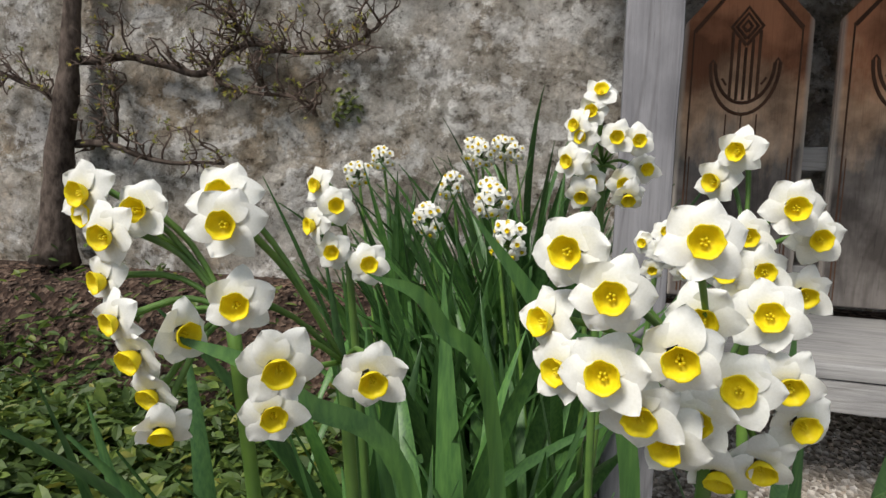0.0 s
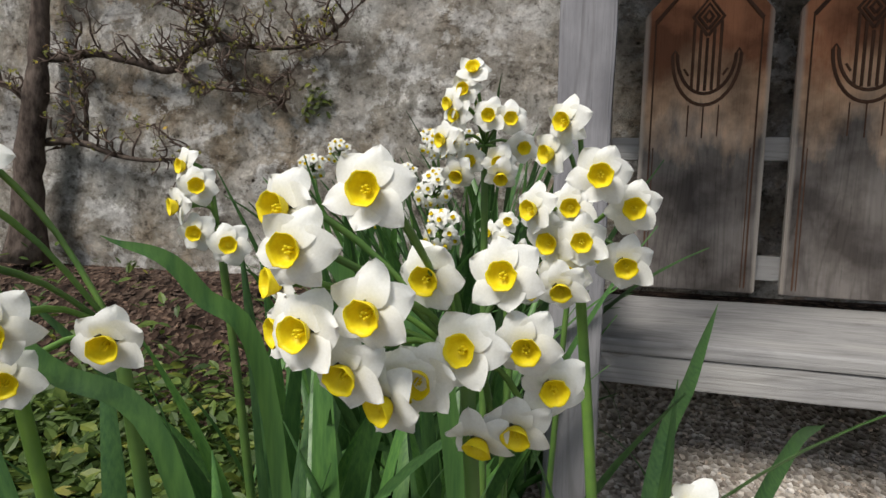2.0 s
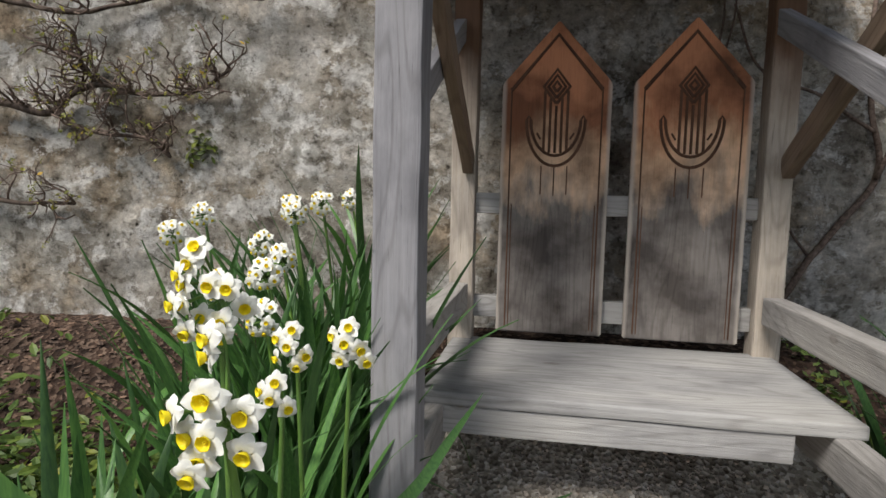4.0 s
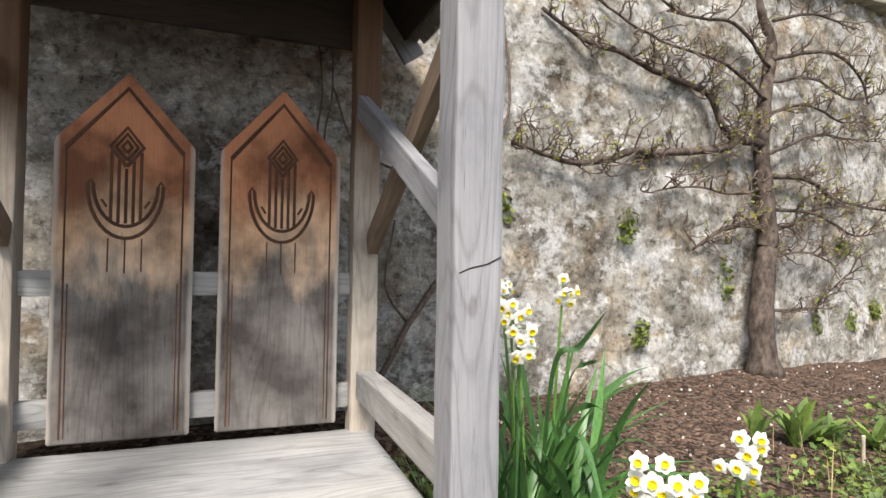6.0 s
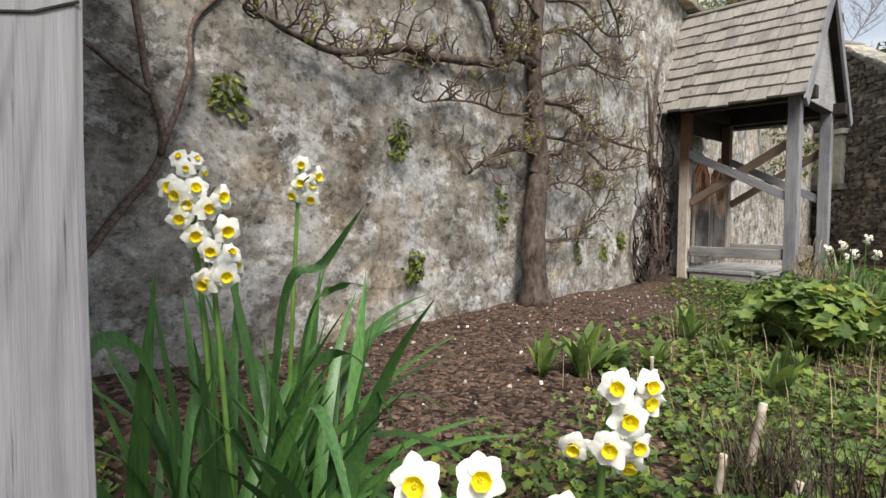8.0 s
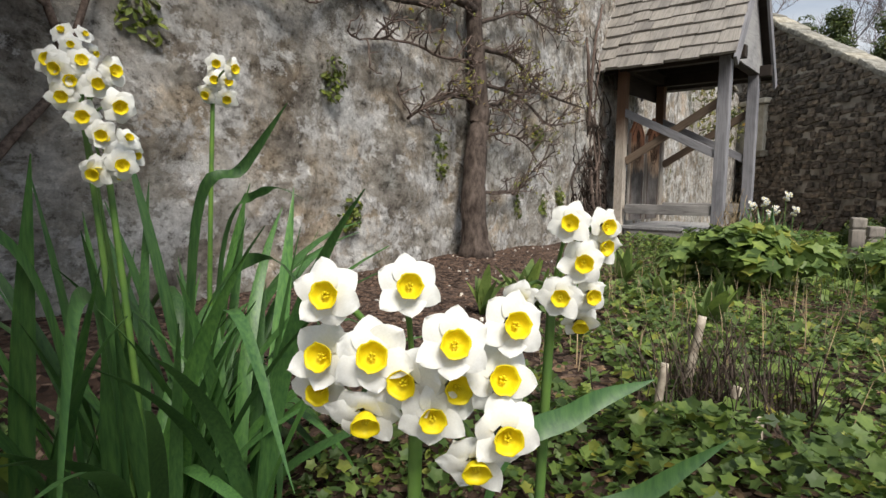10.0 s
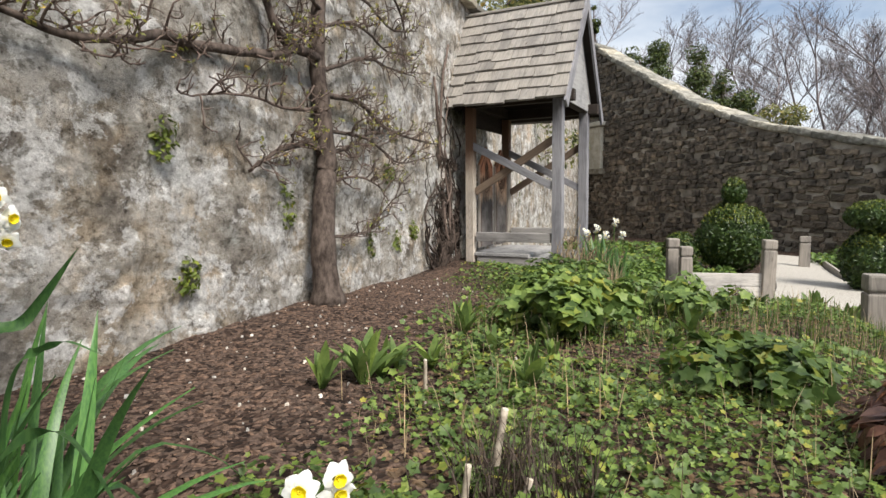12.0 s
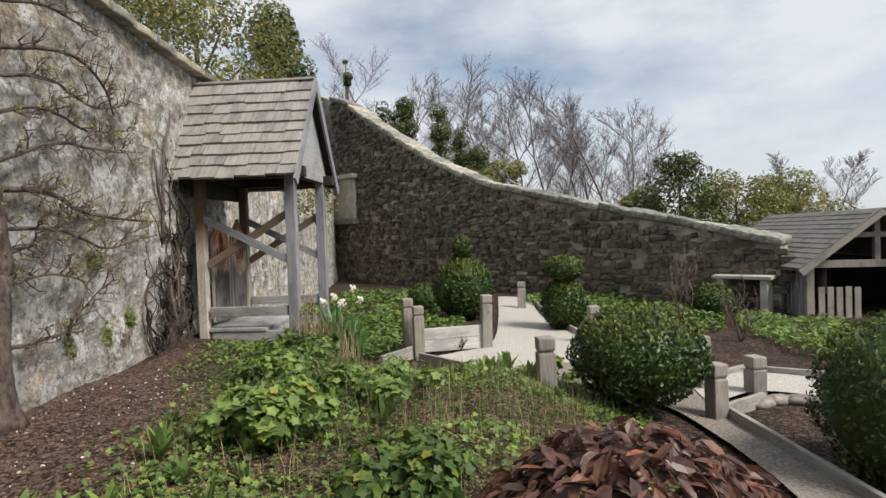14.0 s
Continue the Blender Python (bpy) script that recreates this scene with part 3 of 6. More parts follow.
def tube(pts, radii, n=7):
    verts, faces = [], []
    up = Vector((0.31, 0.21, 0.93))
    for i, p in enumerate(pts):
        p = Vector(p)
        d = (Vector(pts[min(i + 1, len(pts) - 1)]) - Vector(pts[max(i - 1, 0)])).normalized()
        s = d.cross(up)
        s = (s if s.length > 1e-3 else d.cross(Vector((1, 0, 0)))).normalized()
        t = d.cross(s)
        for k in range(n):
            a = 2 * math.pi * k / n
            verts.append(p + (s * math.cos(a) + t * math.sin(a)) * radii[i])
    for i in range(len(pts) - 1):
        for k in range(n):
            faces.append((i * n + k, i * n + (k + 1) % n, (i + 1) * n + (k + 1) % n, (i + 1) * n + k))
    faces.append(tuple(range(n))[::-1])
    faces.append(tuple((len(pts) - 1) * n + k for k in range(n)))
    return verts, faces


def smooth_line(pts, k=5):
    """Catmull-Rom through the points."""
    P = [Vector(p) for p in pts]
    P = [P[0] * 2 - P[1]] + P + [P[-1] * 2 - P[-2]]
    out = []
    for i in range(1, len(P) - 2):
        for j in range(k):
            t = j / k
            out.append(0.5 * ((2 * P[i]) + (P[i + 1] - P[i - 1]) * t + (2 * P[i - 1] - 5 * P[i] + 4 * P[i + 1] - P[i + 2]) * t * t + (3 * P[i] - P[i - 1] - 3 * P[i + 1] + P[i + 2]) * t ** 3))
    return out + [P[-2]]


def blade_mesh(bend, seed):
    """A strap leaf one unit long, rising along z and bending to +x."""
    rnd = random.Random(seed)
    verts, faces = [], []
    n = 16
    x = z = ang = 0.0
    tw = rnd.uniform(-0.8, 0.8)
    fold = rnd.uniform(0, 1) if bend > 1.0 else 0
    for i in range(n + 1):
        u = i / n
        w = 0.0165 * (0.55 + 0.45 * min(1, u * 3)) * (1 - max(0, u - 0.6) ** 1.7 / 0.4 ** 1.7 * 0.96)
        a = tw * u
        nx, nz = math.cos(ang), -math.sin(ang)
        for j in (-1, 0, 1):
            cv = 0.005 * (1 - abs(j)) * (1 - u * 0.6)
            yy = w * j * math.cos(a)
            off = w * j * math.sin(a) - cv
            verts.append((x + nx * off, yy, z + nz * off))
        ang += bend / n * (0.35 + 1.3 * u) + (0.55 * fold if abs(u - 0.6) < 0.07 else 0)
        x += math.sin(ang) / n
        z += math.cos(ang) / n
    for i in range(n):
        for j in range(2):
            q = i * 3 + j
            faces.append((q, q + 3, q + 4, q + 1))
    me = bpy.data.meshes.new("leaf")
    me.from_pydata(verts, [], faces)
    me.shade_smooth()
    me.materials.append(BLADE)
    return me


PETALS = [petals_mesh(k) for k in range(6)]
CUPS = [cup_mesh(k) for k in range(3)]
BLADES = [blade_mesh(b, k) for k, b in enumerate((0.15, 0.35, 0.6, 0.9, 1.3, 1.8, 0.75, 1.1, 2.3, 0.45))]


def put(name, me, m, parent=None):
    ob = new(name, me)
    ob.matrix_basis = m
    if parent:
        ob.parent = parent
    return ob


def aim(p, d, size, roll):
    q = Vector(d).normalized().to_track_quat("Z", "Y").to_matrix().to_4x4()
    return Matrix.Translation(p) @ q @ pose(0, 0, 0, 0, 0, roll) @ Matrix.Diagonal((size, size, size, 1))


def narcissus(centre, facing, florets, size, radius, foot=None, leaves=6, seed=0, high=0.36, group="narcissus clumps in the beds", tall=1.0, spread_=1.25, blade=0.52):
    """One bulb: a stalk to the umbel at centre, florets round it that face outwards, and strap leaves."""
    rnd = random.Random(seed)
    c = Vector(centre)
    fx, fy = foot or (c.x + rnd.uniform(-0.05, 0.05), c.y + rnd.uniform(-0.02, 0.07))
    gz = ground_z(fx, fy)
    plant = empty("narcissus", pose(fx, fy, gz - 0.01), "white narcissus with yellow cups and green strap leaves", "flower", group)
    rel = c - Vector((fx, fy, gz - 0.01))
    node = rel - Vector((0, 0, radius * 0.25)) - Vector(facing).normalized() * radius * 0.35
    pts = [Vector((0, 0, 0)), Vector((node.x * 0.2, node.y * 0.2, node.z * 0.35)), Vector((node.x * 0.6, node.y * 0.6, node.z * 0.72)), node]
    fine = []
    for i in range(13):
        u = i / 12
        fine.append(pts[0] * (1 - u) ** 3 + pts[1] * 3 * u * (1 - u) ** 2 + pts[2] * 3 * u * u * (1 - u) + pts[3] * u ** 3)
    v, f = tube(fine, [0.0062 - 0.0018 * i / 12 for i in range(13)], 8)
    raw("stalk", v, f, STALK, plant, True)
    fdir = Vector(facing).normalized()
    side = fdir.cross(Vector((0, 0, 1))).normalized()
    upv = side.cross(fdir)
    for k in range(florets):
        t = k / max(1, florets - 1)
        rr = math.sqrt((k + 0.35) / florets) * spread_
        a = k * 2.39996 + rnd.uniform(-0.25, 0.25)
        d = (fdir * math.cos(rr) + (side * math.cos(a) + upv * math.sin(a) * high / 0.36) * math.sin(rr)).normalized()
        p = rel + d * radius * rnd.uniform(0.86, 1.12) + upv * 0.0
        look_d = (d * 0.6 + fdir * 0.75 + Vector((0, 0, -0.28 + 0.25 * d.z)) + Vector((rnd.uniform(-.25, .25), rnd.uniform(-.25, .25), rnd.uniform(-.2, .2)))).normalized()
        s = size * rnd.uniform(0.88, 1.1)
        fl = put("floret", PETALS[rnd.randrange(6)], aim(p, look_d, s, rnd.uniform(0, 60)), plant)
        cp = put("cup", CUPS[rnd.randrange(3)], pose(0, 0, 0, 0, 0, rnd.uniform(0, 360)) @ Matrix.Diagonal((0.88, 0.88, rnd.uniform(0.8, 1.2), 1)), fl)
        b = p - look_d * s * 0.38
        mid = b * 0.6 + node * 0.4 + Vector((0, 0, 0.10 * s))
        v, f = tube([node, mid, b, p], [0.0016, 0.0019, 0.0026, 0.0032], 6)
        raw("pedicel", v, f, STALK, plant, True)
    for k in range(leaves):
        a = rnd.uniform(0, 360)
        L = blade * rnd.uniform(0.65, 1.12) * tall
        if fy < 1.2 and math.sin(math.radians(a)) < -0.75:
            L = min(L, 0.42)  # trodden short along the edge of the path
        put("leaf", BLADES[rnd.randrange(len(BLADES))], pose(rnd.uniform(-.035, .035), rnd.uniform(-.035, .035), -0.02, rnd.uniform(-8, 8), rnd.uniform(0, 26 if leaves > 22 else 15), a) @ Matrix.Diagonal((L, (0.45 + 0.25 * L) * rnd.uniform(0.9, 1.5), L, 1)), plant)
    return plant


def umbel(centre, florets, size, foot, leaves, seed, blade=0.6, node=(0, 0.03, -0.02), lean=15, label="white narcissus with yellow cups and green strap leaves"):
    """One bulb whose florets are set singly: (dx, dy, dz in mm from the centre, bearing, tilt up)."""
    rnd = random.Random(seed)
    fx, fy = foot
    gz = ground_z(fx, fy)
    org = Vector((fx, fy, gz - 0.01))
    plant = empty("narcissus", Matrix.Translation(org), label, "flower", "narcissus clumps in the beds")
    c = Vector(centre) - org
    top = c + Vector(node)
    stem = smooth_line([(0, 0, 0), (top.x * 0.25, top.y * 0.25, top.z * 0.4), (top.x * 0.65, top.y * 0.65, top.z * 0.75), top], 4)
    v, f = tube(stem, [0.0060 - 0.0020 * i / (len(stem) - 1) for i in range(len(stem))], 8)
    raw("stalk", v, f, STALK, plant, True)
    for dx, dy, dz, yaw, up in florets:
        p = c + Vector((dx, dy, dz)) * 0.001
        ya, ta = math.radians(yaw), math.radians(up)
        d = Vector((math.cos(ya) * math.cos(ta), math.sin(ya) * math.cos(ta), math.sin(ta)))
        s = size * rnd.uniform(0.92, 1.08)
        fl = put("floret", PETALS[rnd.randrange(len(PETALS))], aim(p, d, s, rnd.uniform(0, 60)), plant)
        put("cup", CUPS[rnd.randrange(3)], pose(0, 0, 0, 0, 0, rnd.uniform(0, 360)) @ Matrix.Diagonal((1.15, 1.15, rnd.uniform(1.0, 1.3), 1)), fl)
        b = p - d * s * 0.42
        v, f = tube(smooth_line([top, top * 0.45 + b * 0.55 + Vector((0, 0, 0.006)) - d * 0.004, b, p], 3), [0.0017] * 4 + [0.002] * 3 + [0.003, 0.0032, 0.0034], 6)
        raw("pedicel", v, f, STALK, plant, True)
    for k in range(leaves):
        a = rnd.uniform(0, 360)
        L = blade * rnd.uniform(0.65, 1.12)
        if fy < 1.2 and math.sin(math.radians(a)) < -0.6:
            L = min(L, 0.42)  # trodden short along the edge of the path
        put("leaf", BLADES[rnd.randrange(len(BLADES))], pose(rnd.uniform(-.035, .035), rnd.uniform(-.035, .035), -0.02, rnd.uniform(-8, 8), rnd.uniform(0, lean), a) @ Matrix.Diagonal((L, (0.45 + 0.25 * L) * rnd.uniform(0.9, 1.5), L, 1)), plant)
    return plant


def strap(plant, foot, tip, high, width, seed):
    """One long strap leaf from the soil up to a crest and over to its tip."""
    org = plant.matrix_basis.translation
    a, t = Vector(foot), Vector(tip)
    P = smooth_line([a, a.lerp(t, 0.22) + Vector((0, 0, (high - a.z) * 0.62)), a.lerp(t, 0.62) + Vector((0, 0, high - a.lerp(t, 0.62).z)), t], 8)
    verts, faces = [], []
    n = len(P)
    for i, p in enumerate(P):
        u = i / (n - 1)
        d = (P[min(i + 1, n - 1)] - P[max(i - 1, 0)]).normalized()
        side = d.cross(Vector((math.sin(seed), -0.9, 0.55))).normalized()
        nrm = side.cross(d)
        w = width * (0.7 + 0.3 * min(1, 3 * u)) * max(0.03, 1 - max(0, u - 0.55) ** 2 / 0.45 ** 2)
        verts += [p - org - side * w, p - org - nrm * w * 0.22, p - org + side * w]
    for i in range(n - 1):
        faces += [(3 * i + j, 3 * i + 3 + j, 3 * i + 4 + j, 3 * i + 1 + j) for j in (0, 1)]
    return raw("leaf", verts, faces, BLADE, plant, True)


# the clump beside the first seat, from the front to the wall
front_bulb = umbel((-0.178, 0.965, 0.788), [(-1, -40, 65, -89, 4), (-34, -40, 41, -90, 1), (40, 26, 26, -95, 4), (26, 8, -7, -102, 11), (-35, -30, 5, -95, 3), (-19, -22, -13, -93, -16), (51, 28, -8, -85, -9), (63, 44, -32, -77, -7), (8, 9, 25, -98, -6), (-53, -15, 56, -103, 0), (-5, -29, 16, -94, -9), (7, 2, -20, -93, -10), (-1, 1, -24, -97, -16), (46, 43, -56, -91, -26), (27, 42, -64, -101, -40), (-54, -13, 0, -122, -4), (-62, -3, 20, -128, 3), (-4, -10, -29, -114, -16)], 0.0345, (-0.15, 1.12), 10, 1, blade=0.66, node=(0.02, 0.035, -0.02))
umbel((-0.115, 1.14, 0.837), [(16, -26, 28, -89, -2), (38, -3, 7, -86, -4), (-4, 5, 6, -92, -4), (5, -8, -17, -87, -4), (35, 5, -33, -86, -17), (-11, 20, 68, -122, -5), (-22, 37, 46, -138, -8), (-6, -1, -41, -86, -9), (-7, -17, -49, -86, -27), (-28, -11, 4, -127, -4), (-16, -2, -19, -114, -7)], 0.036, (-0.06, 1.24), 9, 2, blade=0.66)
umbel((-0.228, 1.308, 0.913), [(-12, -5, 42, -99, -2), (14, -4, 16, -90, -5), (35, 0, 13, -80, -5), (-10, 17, -28, -88, -7), (23, 7, -30, -85, -13), (43, 26, -14, -62, -8), (-19, -6, 16, -124, -4), (-24, -3, -8, -110, -9), (-4, -3, 61, -88, 27), (-26, -7, 28, -131, -5), (-17, -5, -43, -100, -30), (28, -6, -44, -84, -37), (-31, -12, -9, -130, -8)], 0.034, (-0.22, 1.38), 12, 3, blade=0.8, node=(0, 0.04, -0.01))
umbel((-0.473, 1.188, 0.832), [(-24, 13, 39, -114, 0), (4, -3, 20, -63, 2), (0, -1, -25, -74, 0), (40, -6, -34, -63, 2), (-19, -3, 0, -125, -4)], 0.038, (-0.44, 1.27), 10, 4, blade=0.68)
side_bulb = umbel((-0.37, 0.922, 0.808), [(46, 19, -32, -61, -11), (11, -9, -22, -58, -12), (-1, 4, -52, -51, -2), (-7, -15, 7, -65, 0), (-9, -20, 44, -76, -2), (-41, 21, 55, -83, 13)], 0.034, (-0.34, 1.04), 7, 5, blade=0.62, node=(0.01, 0.06, -0.04))
umbel((-0.453, 0.92, 0.81), [(-24, -2, 53, -95, -5), (-26, 4, 42, -95, -4), (-6, -6, 32, -88, -8), (3, 6, 45, -75, 2), (-17, 2, 7, -108, -8), (1, -9, -11, -103, -12), (7, -2, -30, -93, -20), (11, 4, -52, -87, -23), (22, -2, -68, -61, -37), (29, 5, -18, -19, 0)], 0.031, (-0.42, 1.06), 5, 6, blade=0.56, node=(0.04, 0.03, -0.01))
umbel((-0.02, 1.06, 0.665), [(0, -8, 2, -75, -20), (14, 6, -14, -50, -30), (-16, 6, 8, -120, 0)], 0.036, (0.0, 1.15), 4, 8, blade=0.4)
umbel((-0.25, 1.60, 0.775), [(0, -8, 2, -85, 0), (28, 0, -14, -50, -10), (-22, 2, 12, -120, 0), (6, 0, 30, -80, 10), (-24, 2, -22, -130, -20), (14, 0, -34, -80, -25)], 0.036, (-0.24, 1.66), 4, 9, blade=0.42)
umbel((-0.145, 1.592, 0.79), [(0, -8, 2, -70, 0), (24, 0, -10, -40, -10), (-22, 2, 10, -120, 0), (6, 0, 28, -80, 10), (36, 4, -30, -60, -20), (-8, -2, -28, -90, -20)], 0.037, (-0.18, 1.65), 3, 10, blade=0.4)
umbel((-0.21, 1.46, 0.735), [(0, -8, 2, -85, -10), (22, 0, -14, -50, -10), (-20, 2, 8, -130, 0), (4, 0, 24, -80, 10)], 0.035, (-0.24, 1.52), 3, 11, blade=0.42)
strap(front_bulb, (-0.16, 1.12, 0.0), (-0.303, 1.042, 0.859), 0.78, 0.0075, 0.2)
strap(side_bulb, (-0.26, 0.985, 0.0), (-0.435, 0.917, 0.795), 0.76, 0.006, 1.4)
strap(side_bulb, (-0.25, 1.02, 0.0), (-0.33, 0.945, 0.828), 0.80, 0.0055, 2.0)
strap(front_bulb, (-0.08, 1.16, 0.0), (0.08, 1.72, 0.68), 0.62, 0.010, 0.5)
strap(front_bulb, (-0.03, 1.18, 0.0), (0.252, 1.743, 0.493), 0.53, 0.011, 0.9)
for k, p in enumerate(((-0.602, 2.384, 0.98), (-0.561, 2.508, 1.009), (-0.589, 2.88, 1.02), (-0.958, 2.282, 0.911), (-0.93, 2.401, 0.965), (-0.672, 2.309, 0.884), (-0.513, 2.115, 0.866), (-0.651, 2.036, 0.796), (-0.411, 1.807, 0.772), (-0.466, 1.927, 0.849), (-0.64, 2.44, 1.0))):
    narcissus(p, (0.2 - 0.2 * (k % 3), -1, 0.15), 14, 0.029, 0.034, (p[0] + 0.08, p[1] + 0.05), 24, 20 + k, high=0.6, blade=0.92 if k < 6 else 0.78, spread_=1.8)
# beside the other front post
tall_bulb = umbel((1.302, 2.294, 0.934), [(-25, 27, 11, -117, -11), (-2, 19, 59, -107, 9), (-11, 0, -16, -107, -9), (11, -68, -7, -98, -10), (44, 2, -51, -99, -7), (24, -31, -79, -104, -11), (8, -11, -39, -114, -14), (-32, 47, 59, -128, 4), (21, -26, 44, -80, -1), (-1, -7, -90, -133, -22), (-15, 28, 33, -106, -7), (5, -12, 27, -97, -6), (-27, 33, 48, -143, -12)], 0.041, (1.36, 2.36), 30, 40, blade=0.78, lean=24)
narcissus((1.325, 2.30, 0.868), (0.15, -1, 0.0), 6, 0.033, 0.032, (1.38, 2.34), 22, 41, high=0.6, blade=0.74)
umbel((1.56, 2.432, 1.017), [(30, 72, 45, -118, -10), (-17, -76, 9, -82, -7), (-10, 2, 1, -123, -8), (6, -8, -31, -112, -30), (-15, 23, -23, -150, -23), (5, -14, -1, -95, -13)], 0.039, (1.56, 2.53), 20, 42, blade=0.78, lean=24)
narcissus((1.32, 2.42, 1.03), (0.0, -1, 0.1), 5, 0.030, 0.028, (1.42, 2.46), 20, 43, high=0.5, blade=0.76)
low_bulb = umbel((1.238, 1.619, 0.73), [(-29, 37, 41, -145, 7), (2, 8, 45, -129, 10), (-18, 15, 10, -131, 13), (-4, -29, 22, -132, 13), (27, -42, 28, -126, 11), (-20, 52, 3, -152, 10), (-13, 65, -21, -145, -4), (-4, 4, -4, -152, 2), (25, -36, -1, -128, 13), (2, -9, -21, -131, -6), (-16, 23, -24, -131, -29), (19, -44, -26, -132, -4), (14, -29, -45, -135, -25), (15, -14, -8, -122, 4)], 0.036, (1.3, 1.69), 3, 44, blade=0.26, node=(0.02, 0.02, -0.03))
umbel((1.436, 1.635, 0.761), [(-21, -5, 40, -151, 4), (18, -14, 36, -119, 0), (-6, -8, 9, -141, -1), (-17, 4, -18, -148, -4), (-30, 33, -22, -153, -17), (10, -7, -19, -124, -6), (26, 9, -46, -147, -38), (21, -11, 20, -111, -11)], 0.033, (1.48, 1.7), 4, 45, blade=0.30, node=(0.015, 0.03, -0.02))
strap(tall_bulb, (1.46, 2.44, 0.1), (1.611, 2.294, 0.974), 0.86, 0.011, 0.3)
strap(tall_bulb, (1.50, 2.42, 0.1), (1.60, 2.22, 0.803), 0.82, 0.009, 0.6)
strap(tall_bulb, (1.40, 2.38, 0.1), (1.56, 2.05, 0.50), 0.72, 0.010, 1.0)
strap(tall_bulb, (1.30, 2.34, 0.1), (1.06, 2.20, 0.62), 0.78, 0.011, 1.5)
strap(tall_bulb, (1.34, 2.32, 0.1), (1.16, 2.02, 0.44), 0.70, 0.011, 2.0)
strap(tall_bulb, (1.42, 2.36, 0.1), (1.40, 1.98, 0.46), 0.66, 0.011, 0.0)
strap(low_bulb, (1.34, 1.70, 0.2), (1.52, 1.60, 0.66), 0.64, 0.010, 0.3)
strap(low_bulb, (1.36, 1.68, 0.2), (1.58, 1.55, 0.60), 0.56, 0.011, 0.8)
def leaf_tuft(x, y, n, L, seed):
    """Strap leaves of a bulb that bears no flower."""
    rnd = random.Random(seed)
    t = empty("narcissus_tuft", pose(x, y, ground_z(x, y) - 0.01), "tuft of green narcissus strap leaves without flowers", "plant", "narcissus leaf tufts")
    for k in range(n):
        s = L * rnd.uniform(0.7, 1.15)
        put("leaf", BLADES[rnd.choice((0, 1, 2, 3, 6, 9, 1, 2))], pose(rnd.uniform(-.05, .05), rnd.uniform(-.05, .05), -0.02, rnd.uniform(-9, 9), rnd.uniform(0, 14), rnd.uniform(0, 360)) @ Matrix.Diagonal((s, 0.75 * rnd.uniform(0.9, 1.5), s, 1)), t)
    return t


for k, (x, y, n, L) in enumerate(((-0.32, 1.16, 12, 0.74), (-0.16, 1.28, 8, 0.5), (-0.42, 1.34, 14, 0.8), (-0.36, 1.58, 14, 0.72), (-0.55, 1.5, 12, 0.75), (-0.05, 1.13, 8, 0.6), (-0.30, 1.02, 6, 0.62), (-0.62, 1.2, 8, 0.66), (-0.38, 1.85, 14, 0.8), (-0.6, 1.8, 12, 0.8), (0.0, 1.28, 5, 0.36), (1.5, 2.28, 14, 0.72), (1.25, 2.42, 12, 0.8), (7.7, 2.95, 16, 0.6), (7.9, 2.8, 16, 0.6), (7.5, 2.78, 20, 0.62), (7.32, 2.74, 18, 0.7), (7.62, 2.64, 20, 0.72), (-0.40, 2.02, 24, 0.85), (-0.42, 2.14, 26, 0.92), (-0.52, 2.28, 26, 0.95), (-0.42, 2.30, 26, 0.95), (-0.58, 1.98, 22, 0.85), (-0.42, 1.78, 20, 0.7), (-0.72, 2.16, 20, 0.9), (-0.42, 2.46, 20, 0.95))):
    leaf_tuft(x, y, n, L, 800 + k)
# by the second seat
for k, p in enumerate(((7.60, 2.86, 0.70), (7.75, 2.80, 0.62), (7.45, 2.95, 0.66), (8.05, 2.75, 0.76), (8.2, 2.7, 0.6), (7.95, 2.9, 0.56))):
    narcissus(p, (-0.8, -0.6, 0.1), 6, 0.040, 0.045, (p[0] + 0.03, p[1] + 0.03), 14, 60 + k, high=0.7, blade=0.58)


# ---- espalier pear trees ----
BARK = m_simple("pear_bark", (0.036, 0.026, 0.021), (0.135, 0.105, 0.088), 26, 0.9, 0.2, (1, 1, 0.5), 0.9, 0.012)
TWIG = m_simple("twig_bark", (0.065, 0.045, 0.036), (0.20, 0.15, 0.125), 60, 0.85, 0.2, (1, 1, 1), 0.4, 0.003)
BUD = m_leaf("young_leaf", (0.22, 0.24, 0.05), (0.40, 0.40, 0.12), trans=0.4)
IVY = m_leaf("ivy_leaf", (0.09, 0.13, 0.022), (0.22, 0.26, 0.055), trans=0.25)


